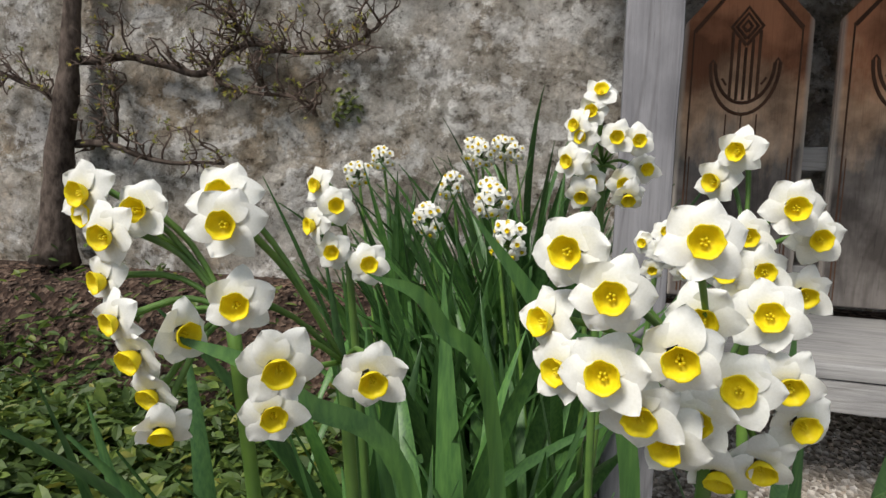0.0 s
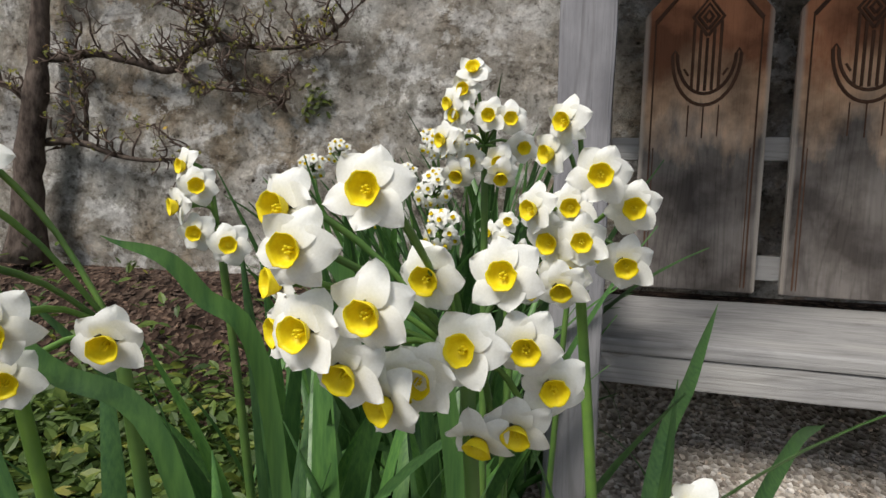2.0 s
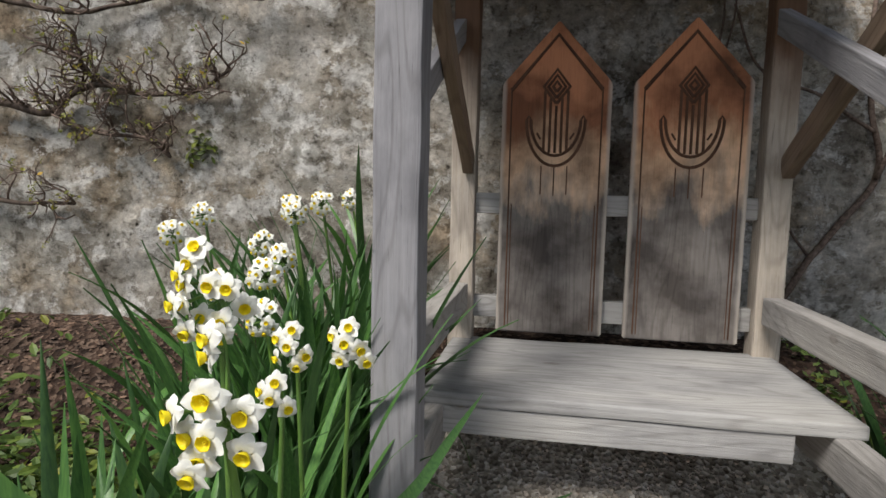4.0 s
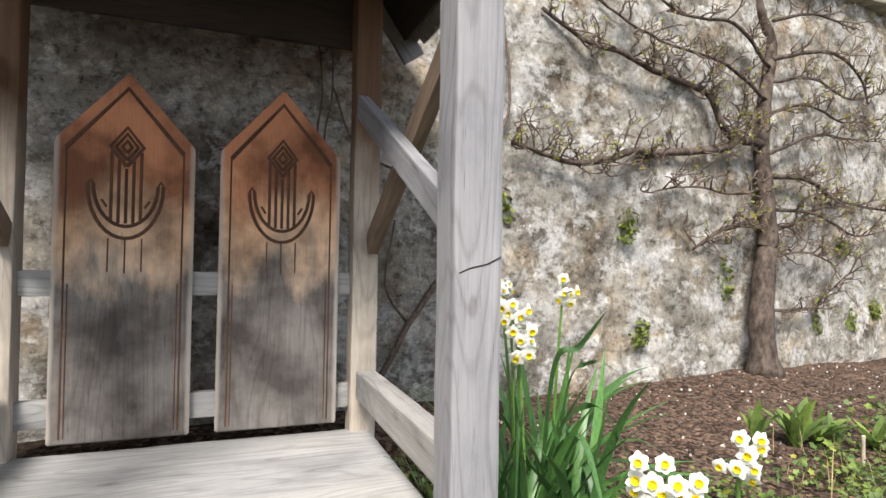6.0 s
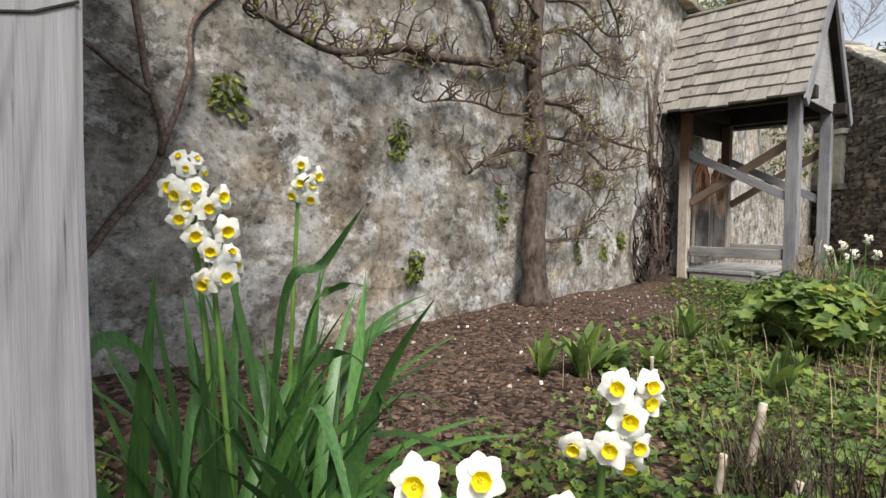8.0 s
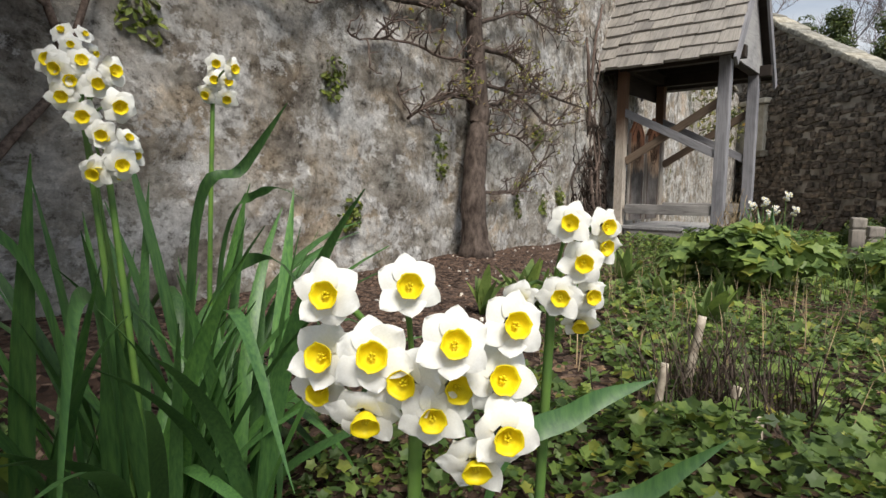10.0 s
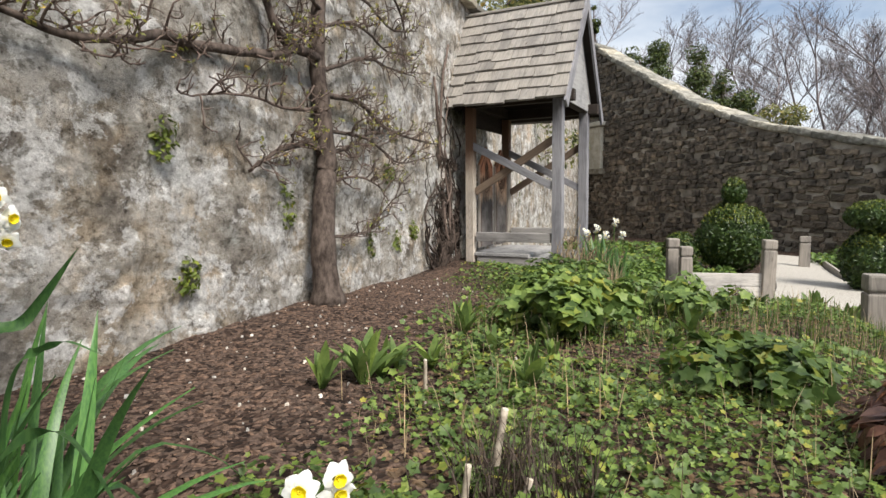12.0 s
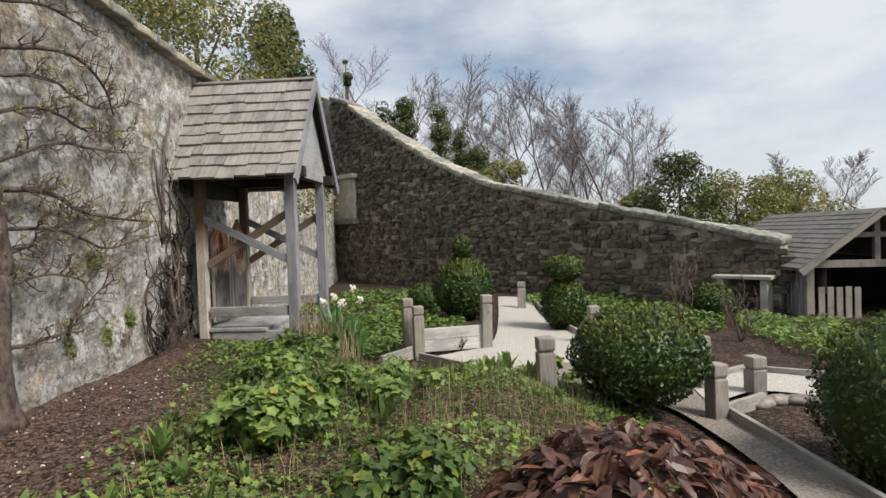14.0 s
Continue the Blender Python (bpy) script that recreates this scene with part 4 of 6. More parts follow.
def espalier(base_x, trunk, limbs, seed, r0, label, spurs=1.0):
    rnd = random.Random(seed)
    zb = ground_z(base_x, wall_y(base_x) - 0.2)
    tree = empty("espalier_tree", pose(base_x, wall_y(base_x) - 0.16, zb - 0.03), label, "tree", "espalier trees on the wall")
    org = Vector((base_x, wall_y(base_x) - 0.16, zb - 0.03))

    def on(x, z, off=0.09):
        return Vector((x, wall_y(x) - off, z)) - org
    tp = smooth_line([on(x, z, 0.17 - 0.02 * i) for i, (x, z) in enumerate(trunk)], 6)
    rad = [r0 * (1 - 0.72 * i / (len(tp) - 1)) + (0.5 * r0 * max(0, 1 - i / 4) ** 2) for i in range(len(tp))]
    tp = [p + Vector((0.012 * noise.noise(p * 5), 0.0, 0)) for p in tp]
    rad = [r * (1 + 0.16 * noise.noise(Vector((i * 0.7, seed, 0)))) for i, r in enumerate(rad)]
    v, f = tube(tp, rad, 14)
    v = [p + (noise.noise_vector(p * 14) * 0.006) for p in v]
    raw("trunk", v, f, BARK, tree, True)
    tv, tf, bv, bf = [], [], [], []

    def twig(p, d, L, r, depth):
        n = 4
        pts = [p]
        for i in range(n):
            d = (d + Vector((rnd.uniform(-.75, .75), rnd.uniform(-.35, .2), rnd.uniform(-.45, .6)))).normalized()
            pts.append(pts[-1] + d * L / n)
        for q in pts:
            lim = wall_y(q.x + org.x) - 0.03 - org.y
            q.y = min(q.y, lim)
        v1, f1 = tube(pts, [r * (1 - 0.35 * i / n) * rnd.uniform(0.85, 1.3) for i in range(n + 1)], 5)
        o = len(tv)
        tv.extend(v1)
        tf.extend(tuple(i + o for i in ff) for ff in f1)
        if depth:
            for q in pts[1:]:
                if rnd.random() < 0.75:
                    twig(q, Vector((rnd.uniform(-1, 1), rnd.uniform(-.7, .1), rnd.uniform(-.6, 1))).normalized(), L * rnd.uniform(0.35, 0.7), r * 0.65, depth - 1)
        elif rnd.random() < 0.42:
            for _ in range(rnd.randint(2, 5)):
                a = pts[-1] + Vector([rnd.uniform(-.012, .012) for _ in range(3)])
                e1 = Vector([rnd.uniform(-1, 1) for _ in range(3)]).normalized() * rnd.uniform(0.008, 0.016)
                e2 = Vector([rnd.uniform(-1, 1) for _ in range(3)]).normalized() * rnd.uniform(0.004, 0.008)
                o2 = len(bv)
                bv.extend([a - e1, a + e2, a + e1, a - e2])
                bf.append((o2, o2 + 1, o2 + 2, o2 + 3))
    for pts, ra, rb in limbs:
        lp = smooth_line([on(x, z, 0.075 + 0.03 * math.sin(i * 1.7)) for i, (x, z) in enumerate(pts)], 6)
        lp = [p + noise.noise_vector(p * 7) * 0.012 for p in lp]
        n = len(lp)
        v, f = tube(lp, [(ra + (rb - ra) * i / (n - 1)) * (1 + 0.18 * noise.noise(lp[i] * 20)) for i in range(n)], 9)
        raw("limb", v, f, BARK if ra > 0.012 else TWIG, tree, True)
        for i in range(2, n):
            if rnd.random() < 0.42 * spurs:
                twig(lp[i].copy(), Vector((rnd.uniform(-.8, .8), rnd.uniform(-.5, 0), rnd.uniform(-.5, 1))).normalized(), rnd.uniform(0.08, 0.25), 0.0057, 2 if rnd.random() < 0.6 else 1)
    tagged(raw("twig", tv, tf, TWIG, tree, True), kind="stuff")
    tagged(raw("young_leaves", bv, bf, BUD, tree), kind="stuff")
    return tree


espalier(3.98, [(3.98, 0.36), (3.97, 0.72), (4.02, 1.08), (4.10, 1.30), (4.10, 1.62), (4.08, 1.95), (4.15, 2.38), (4.24, 2.75), (4.12, 3.0), (4.05, 3.3)], [
    ([(4.10, 1.97), (3.80, 1.97), (3.58, 1.89), (3.03, 1.81), (2.73, 1.77), (2.46, 1.68), (2.31, 1.68), (2.09, 1.71), (1.90, 1.73)], 0.034, 0.010),
    ([(3.76, 1.95), (3.57, 2.06), (3.50, 2.23), (3.25, 2.29), (2.92, 2.29), (2.67, 2.34), (2.40, 2.38), (2.1, 2.5)], 0.027, 0.010),
    ([(3.75, 1.96), (3.85, 2.09), (3.80, 2.20)], 0.017, 0.009),
    ([(4.12, 1.76), (4.62, 1.77), (5.03, 1.68), (5.62, 1.63), (6.30, 1.62)], 0.022, 0.008),
    ([(4.14, 1.92), (4.71, 2.12), (5.25, 2.17), (5.88, 2.22)], 0.016, 0.006),
    ([(4.13, 1.35), (3.87, 1.41), (3.58, 1.33), (3.36, 1.21)], 0.026, 0.008),
    ([(4.08, 1.36), (4.4, 1.42), (4.75, 1.55), (5.2, 1.62)], 0.018, 0.007),
    ([(4.03, 0.80), (4.64, 0.80), (4.89, 0.86), (5.35, 1.06)], 0.015, 0.005),
    ([(4.2, 2.62), (4.9, 2.80), (5.42, 2.74), (5.67, 2.52)], 0.018, 0.007),
    ([(4.2, 2.45), (4.7, 2.55), (5.3, 2.50), (5.9, 2.65)], 0.013, 0.006),
    ([(4.15, 2.55), (3.7, 2.75), (3.2, 2.72), (2.7, 2.9)], 0.014, 0.006),
    ([(4.2, 2.9), (4.7, 3.05), (5.4, 3.1)], 0.014, 0.006),
    ([(4.12, 2.2), (4.6, 2.34), (5.2, 2.30), (5.9, 2.42)], 0.014, 0.006),
    ([(4.11, 1.52), (4.7, 1.52), (5.4, 1.38), (6.1, 1.46)], 0.015, 0.006),
    ([(4.08, 1.16), (4.6, 1.22), (5.1, 1.12)], 0.012, 0.005),
    ([(4.12, 2.3), (3.6, 2.46), (3.0, 2.5), (2.5, 2.64)], 0.014, 0.006),
    ([(4.1, 1.66), (3.7, 1.60), (3.3, 1.62), (2.95, 1.55)], 0.011, 0.005),
], 3, 0.088, "old espaliered pear tree with knotty bare limbs on the plastered wall", 2.1)
espalier(-2.85, [(-2.88, 0.45), (-2.86, 0.95), (-2.83, 1.26), (-2.80, 1.6), (-2.78, 2.1), (-2.8, 2.6)], [
    ([(-2.80, 1.46), (-2.46, 1.46), (-2.16, 1.39), (-2.07, 1.47), (-1.89, 1.52), (-1.71, 1.48), (-1.55, 1.49), (-1.40, 1.52), (-1.25, 1.60)], 0.022, 0.007),
    ([(-2.10, 1.39), (-1.92, 1.31), (-1.68, 1.28), (-1.57, 1.19)], 0.011, 0.006),
    ([(-2.84, 1.05), (-2.61, 1.04), (-2.36, 0.97), (-2.05, 0.97)], 0.022, 0.007),
    ([(-2.61, 1.04), (-2.58, 1.21), (-2.63, 1.39)], 0.013, 0.008),
    ([(-2.86, 1.20), (-3.03, 1.33), (-3.3, 1.4)], 0.018, 0.008),
    ([(-1.89, 1.52), (-1.95, 1.62), (-2.0, 1.75)], 0.010, 0.006),
    ([(-2.78, 1.8), (-2.4, 1.9), (-2.0, 1.85), (-1.5, 1.95), (-1.1, 1.9)], 0.018, 0.006),
    ([(-2.78, 2.2), (-2.3, 2.3), (-1.7, 2.25)], 0.016, 0.006),
], 8, 0.075, "dark espaliered fruit tree with budding twigs on the wall", 2.2)


def climber(name, lines, label, mat=None, kink=0.012):
    vine = None
    for i, (pts, r) in enumerate(lines):
        P = [Vector((x, wall_y(x) - 0.04 - 0.02 * math.sin(k * 2.1), z)) for k, (x, z) in enumerate(pts)]
        if vine is None:
            org = P[0].copy()
            vine = empty(name, Matrix.Translation(org), label, "climbing plant")
        lp = smooth_line([p - org for p in P], 6)
        lp = [p + noise.noise_vector((p + org) * 6) * kink for p in lp]
        v, f = tube(lp, [r * (1 - 0.45 * k / len(lp)) for k in range(len(lp))], 7)
        raw("stem", v, f, mat or TWIG, vine, True)
    return vine


climber("wall_vine", [([(1.12, 0.40), (1.34, 0.80), (1.60, 1.15), (1.57, 1.40), (1.52, 1.75), (1.6, 2.3)], 0.017), ([(1.60, 1.17), (1.70, 1.45), (1.74, 1.66), (1.9, 1.9), (1.86, 2.4)], 0.012), ([(1.58, 1.36), (1.36, 1.50), (1.1, 1.62), (0.95, 1.9)], 0.009), ([(1.34, 0.82), (1.22, 1.0), (1.28, 1.3)], 0.007)], "grey bare woody climber against the plaster")
climber("wall_vine", [([(6.95, 0.30), (6.75, 0.7), (6.68, 1.3), (6.62, 1.8), (6.7, 2.4), (7.0, 2.8)], 0.022), ([(6.8, 0.3), (6.9, 0.9), (6.8, 1.5), (6.9, 2.2)], 0.016), ([(7.2, 0.3), (7.0, 0.8), (6.9, 1.3), (6.6, 1.7)], 0.014), ([(6.7, 0.9), (6.95, 1.2), (6.85, 1.6)], 0.012), ([(6.65, 1.7), (6.45, 2.1), (6.5, 2.35)], 0.02)], "tangle of dark bare climbing stems beside the seat")
rv = random.Random(61)
DEAD = m_simple("dead_climber", (0.02, 0.015, 0.012), (0.085, 0.062, 0.05), 50, 0.9, 0.2)
tangle = []
for k in range(84):
    x = rv.uniform(6.45, 7.15)
    z = rv.choice((0.28, 0.3, rv.uniform(0.6, 1.5)))
    run = [(x, z)]
    for j in range(rv.randint(3, 6)):
        x = min(7.3, max(6.1, x + rv.uniform(-0.3, 0.3)))
        z += rv.uniform(-0.05, 0.34)
        run.append((x, z))
    tangle.append((run, rv.uniform(0.005, 0.013)))
climber("wall_vine", tangle, "dense dark tangle of bare climbing stems beside the seat", DEAD, 0.06)
climber("wall_vine", [([(0.88, 1.55), (0.9, 1.9), (0.86, 2.3)], 0.006), ([(0.92, 1.6), (0.95, 1.95), (0.92, 2.4)], 0.005)], "thin pale dead stems on the shaded wall")


def leaf_cloud(name, centres, count, leaf, mat, seed, squash=(1, 1, 1), parent=None, lobes=0, lift=0.6):
    """Many small leaves, each an island: centres are (x, y, z, radius)."""
    rnd = np.random.RandomState(seed)
    cs = np.array(centres, float)
    w = cs[:, 3] ** 2
    pick = rnd.choice(len(cs), count, p=w / w.sum())
    d = rnd.normal(size=(count, 3))
    d /= np.linalg.norm(d, axis=1)[:, None]
    r = rnd.uniform(0.55, 1.0, count) ** 0.5
    p = cs[pick, :3] + d * np.array(squash) * (cs[pick, 3] * r)[:, None]
    nrm = d + rnd.normal(size=(count, 3)) * 0.55 + np.array((0, 0, lift))
    nrm /= np.linalg.norm(nrm, axis=1)[:, None]
    a = np.cross(nrm, rnd.normal(size=(count, 3)))
    a /= np.linalg.norm(a, axis=1)[:, None]
    b = np.cross(nrm, a)
    s = leaf * rnd.uniform(0.6, 1.3, count)[:, None]
    return leaf_shapes(name, p, a, b, nrm, s, mat, parent, lobes)


def leaf_shapes(name, p, a, b, nrm, s, mat, parent=None, lobes=0):
    if lobes:
        k = np.arange(lobes * 2)
        ang = 2 * np.pi * k / (lobes * 2)
        rad = np.where(k % 2 == 0, 1.0, 0.64)
        prof = [(math.cos(t) * r, math.sin(t) * r, 0.12 * r) for t, r in zip(ang, rad)]
    else:
        prof = [(-1.0, 0, 0), (-0.35, 0.42, 0.10), (0.35, 0.36, 0.08), (1.0, 0, -0.12), (0.35, -0.36, 0.08), (-0.35, -0.42, 0.10)]
    n = len(prof)
    V = np.stack([p + a * s * x + b * s * y + nrm * s * z for x, y, z in prof], 1)
    C = p[:, None, :]
    V = np.concatenate([C, V], 1).reshape(-1, 3)
    base = np.arange(len(p))[:, None] * (n + 1)
    tri = np.array([(0, 1 + i, 1 + (i + 1) % n) for i in range(n)])
    F = (base[:, :, None] + tri[None]).reshape(-1, 3)
    me = bpy.data.meshes.new(name)
    me.from_pydata(V.tolist(), [], F.tolist())
    me.materials.append(mat)
    ob = new(name, me)
    if parent:
        ob.parent = parent
    return ob


# ivy tufts on the wall
for k, (x, z, h) in enumerate(((3.74, 1.03, 0.22), (4.88, 0.72, 0.22), (5.42, 0.66, 0.14), (2.78, 1.34, 0.13), (2.90, 0.68, 0.12), (-1.44, 1.25, 0.10), (5.3, 1.28, 0.1), (5.85, 0.75, 0.10), (1.86, 1.42, 0.1))):
    y = wall_y(x) - 0.02
    tagged(leaf_cloud("wall_ivy", [(x + 0.04 * math.sin(j * 2.3 + k), y, z + h * (j / 5 - 0.5), 0.05) for j in range(6)], 130, 0.019, IVY, 70 + k, (1, 0.6, 1)), "small tuft of yellow-green ivy growing from the wall", "ivy", "ivy tufts on the wall")


# ---- bed plants ----
HERB = m_leaf("herb_leaf", (0.052, 0.10, 0.024), (0.13, 0.19, 0.05), trans=0.35)
HERB2 = m_leaf("lush_leaf", (0.095, 0.165, 0.042), (0.215, 0.295, 0.088), trans=0.35)
BRONZE = m_leaf("bronze_leaf", (0.066, 0.031, 0.027), (0.18, 0.094, 0.07), trans=0.2, rough=0.4)
BOX = m_leaf("box_leaf", (0.022, 0.046, 0.012), (0.06, 0.10, 0.024), trans=0.15, rough=0.4)
BOXTOP = m_leaf("box_tip", (0.08, 0.12, 0.02), (0.17, 0.20, 0.04), trans=0.25)
STRAW = m_simple("dry_stem", (0.20, 0.15, 0.09), (0.38, 0.30, 0.19), 40, vary="island")


def in_bed(x, y):
    """How green the bed is at a place."""
    wy = wall_y(x)
    d = wy - y
    bare = 0.22 * smooth01(x, 1.7, 2.0) * (1 - smooth01(x, 2.6, 3.4))
    g = smooth01(d, 0.85 + bare + 0.25 * noise.noise(Vector((x * 1.3, y, 3))), 1.5 + bare) if x > 1.3 else 1.0
    if x > 5.2:
        g = smooth01(d, 0.3, 0.9)
    if x < 1.15:
        g = (smooth01(-x, 0.28, 0.5) * smooth01(y, 0.75, 1.0)) * (1 - 0.95 * smooth01(y, 2.0, 2.7))
    if x < -0.9:
        g = max(g * 0.9, 0.8 * smooth01(-y, -2.7, -1.9))
    if x > 1.15 and y < 1.1 + 0.0 and x < 1.7:
        g *= smooth01(x, 1.1, 1.5)
    e = 7.25 + 0.9 * max(0, y - 1.3)
    g *= 1 - smooth01(x, e - 0.25, e)
    if y < 0.2:
        g *= 1 - smooth01(-y, 0.15, 0.55)
    return g


def cover(name, count, box, leaf, mat, seed, lobes=0, hmax=0.08, thresh=0.25, label="", freq=1.6, tilt=0.55, keep=0.0):
    rnd = np.random.RandomState(seed)
    pts = []
    tries = 0
    while len(pts) < count and tries < count * 6:
        tries += 1
        x, y = rnd.uniform(box[0], box[1]), rnd.uniform(box[2], box[3])
        g = in_bed(x, y)
        c = noise.noise(Vector((x * freq + seed, y * freq, 5))) * 0.5 + 0.5
        if rnd.rand() > g or c < thresh + keep * (1 - g):
            continue
        h = hmax * (c - thresh + 0.15) * 1.6 * rnd.rand() ** 0.6
        pts.append((x, y, ground_z(x, y) + 0.008 + h))
    p = np.array(pts)
    n = len(p)
    nrm = np.stack([rnd.normal(size=n) * tilt, rnd.normal(size=n) * tilt, np.ones(n)], 1)
    nrm /= np.linalg.norm(nrm, axis=1)[:, None]
    a = np.cross(nrm, rnd.normal(size=(n, 3)))
    a /= np.linalg.norm(a, axis=1)[:, None]
    s = leaf * rnd.uniform(0.45, 1.3, n)[:, None]
    ob = leaf_shapes(name, p, a, np.cross(nrm, a), nrm, s, mat, None, lobes)
    return tagged(ob, label, "ground cover", kind="stuff")


cover("ground_cover", 24000, (1.2, 7.8, -0.3, 4.2), 0.0125, HERB, 11, 0, 0.09, 0.39, "low green weeds and creeping herbs over the bed")
cover("ground_cover", 13000, (1.2, 7.8, -0.3, 4.2), 0.018, HERB2, 12, 5, 0.11, 0.46, "lobed green leaves of low herbs in the bed", 1.2)
cover("ground_cover", 4200, (1.15, 2.05, 1.3, 3.0), 0.0135, HERB, 13, 5, 0.11, 0.30, "round-leaved green weeds under the narcissus", 2.4)
cover("ground_cover", 4200, (1.9, 3.2, 1.0, 2.4), 0.012, HERB2, 15, 5, 0.07, 0.36, "small lobed weeds at the edge of the mulch", 2.6)
cover("ground_cover", 15000, (-3.0, 0.0, 0.95, 2.9), 0.033, HERB, 14, 0, 0.17, 0.12, "green weeds between the narcissus", 2.0)


def herb_clump(x, y, r, h, count, leaf, mat, seed, lobes, label, name="bed_plant"):
    z = ground_z(x, y)
    rnd = random.Random(seed)
    cs = [(rnd.gauss(0, r * 0.5), rnd.gauss(0, r * 0.5), h * rnd.uniform(0.25, 0.9), r * 0.35) for _ in range(14)]
    plant = empty(name, pose(x, y, z), label, "plant", "leafy plants in the bed")
    tagged(leaf_cloud("foliage", cs, count, leaf, mat, seed, (1, 1, 0.6), plant, lobes, 1.1), kind="stuff")
    for c in cs:
        v, f = tube(smooth_line([(0, 0, -0.02), (c[0] * 0.4, c[1] * 0.4, c[2] * 0.6), c[:3]], 3), [0.0035] * 7, 5)
        raw("stem", v, f, mat, plant, True)
    return plant


herb_clump(3.75, 2.05, 0.34, 0.27, 900, 0.038, HERB2, 21, 5, "bushy plant with fresh green lobed leaves")
herb_clump(4.6, 1.75, 0.30, 0.20, 700, 0.032, HERB2, 22, 5, "bushy plant with fresh green lobed leaves")
herb_clump(5.3, 2.6, 0.34, 0.20, 750, 0.030, HERB2, 23, 5, "low spreading plant with green lobed leaves")
herb_clump(6.4, 2.9, 0.36, 0.18, 700, 0.028, HERB, 24, 5, "low spreading plant with green lobed leaves")
herb_clump(3.3, 1.2, 0.30, 0.16, 600, 0.028, HERB, 25, 5, "low spreading plant with green lobed leaves")
herb_clump(7.3, 0.45, 0.22, 0.30, 360, 0.045, HERB2, 26, 5, "fresh green leafy plant by a timber post")
herb_clump(6.9, 1.2, 0.26, 0.18, 300, 0.03, HERB2, 27, 5, "green leafy plant at the path edge")


def rosette(x, y, n, L, seed, mat=HERB2):
    """Upright lance leaves from one root."""
    rnd = random.Random(seed)
    verts, faces = [], []
    for k in range(n):
        a, lean = rnd.uniform(0, 6.283), rnd.uniform(0.15, 1.0)
        l = L * rnd.uniform(0.6, 1.15)
        w = l * rnd.uniform(0.10, 0.15)
        ca, sa = math.cos(a), math.sin(a)
        b = len(verts)
        rx = z = 0.0
        for i in range(7):
            u = i / 6
            ww = w * math.sin(math.pi * (0.12 + 0.86 * u)) ** 0.8
            for j in (-1, 0, 1):
                q = rx
                verts.append((q * ca - ww * j * sa, q * sa + ww * j * ca, z - (0.25 * ww if j == 0 else 0)))
            t = lean * (0.5 + 1.1 * u)
            rx += math.sin(t) * l / 6
            z += math.cos(t) * l / 6
        for i in range(6):
            for j in range(2):
                q = b + i * 3 + j
                faces.append((q, q + 3, q + 4, q + 1))
    ob = raw("leaf_rosette", verts, faces, mat, None, True, pose(x, y, ground_z(x, y) - 0.005))
    return tagged(ob, "rosette of fresh green lance-shaped leaves in the bed", "plant", "leaf rosettes in the bed")


rr = random.Random(77)
for k in range(26):
    x, y = rr.uniform(2.55, 4.4), rr.uniform(1.9, 2.65)
    rosette(x, y, rr.randint(9, 16), rr.uniform(0.12, 0.21), 300 + k)
for k in range(16):
    x, y = rr.uniform(3.8, 6.9), rr.uniform(0.4, 3.1)
    rosette(x, y, rr.randint(8, 14), rr.uniform(0.10, 0.17), 340 + k, HERB)
for k in range(16):
    rosette(rr.uniform(-2.0, -0.3), rr.uniform(1.05, 2.2), rr.randint(10, 16), rr.uniform(0.14, 0.24), 380 + k, HERB)
rosette(-0.05, 1.55, 16, 0.16, 399)
rosette(1.25, 2.75, 14, 0.2, 398)
for k in range(5):
    rosette(6.2 + rr.uniform(-0.3, 0.3), 0.9 + rr.uniform(-0.3, 0.3), 22, 0.24, 410 + k)


def blades(name, count, box, L, w, mat, seed, label, lean=0.5, dens=None):
    """Thin grass blades or dry stems."""
    rnd = np.random.RandomState(seed)
    V, F = [], []
    made = 0
    while made < count:
        x, y = rnd.uniform(box[0], box[1]), rnd.uniform(box[2], box[3])
        if rnd.rand() > (in_bed(x, y) if dens is None else dens(x, y)):
            made += 0.2
            continue
        made += 1
        z = ground_z(x, y)
        a, l = rnd.uniform(0, 6.28), L * rnd.uniform(0.4, 1.2)
        dx, dy = math.cos(a) * lean * rnd.rand(), math.sin(a) * lean * rnd.rand()
        sx, sy = -math.sin(a) * w, math.cos(a) * w
        b = len(V)
        V += [(x - sx, y - sy, z), (x + sx, y + sy, z), (x + dx * l * .4 + sx * .7, y + dy * l * .4 + sy * .7, z + l * .6), (x + dx * l * .4 - sx * .7, y + dy * l * .4 - sy * .7, z + l * .6), (x + dx * l, y + dy * l, z + l)]
        F += [(b, b + 1, b + 2, b + 3), (b + 3, b + 2, b + 4)]
    return tagged(raw(name, V, F, mat), label, "grass", kind="stuff")


blades("grass", 5200, (3.6, 7.6, 0.0, 3.2), 0.13, 0.0022, HERB, 31, "rough green grass among the weeds")
blades("dry_grass", 1700, (2.2, 6.8, 0.2, 2.6), 0.17, 0.0016, STRAW, 32, "dry straw-coloured stems standing among the weeds")
blades("dry_grass", 240, (6.9, 7.4, 2.5, 3.1), 0.5, 0.003, STRAW, 33, "tall dry grass by the second seat", 0.5, lambda x, y: 1.0)
blades("dry_grass", 620, (1.95, 2.45, 1.5, 1.95), 0.19, 0.0016, m_simple("dark_dead_stem", (0.035, 0.025, 0.02), (0.09, 0.065, 0.05), 40), 34, "dark dead stems round cut-back shrub stumps", 1.1, lambda x, y: math.exp(-((x - 2.2) ** 2 + (y - 1.72) ** 2) / 0.014))

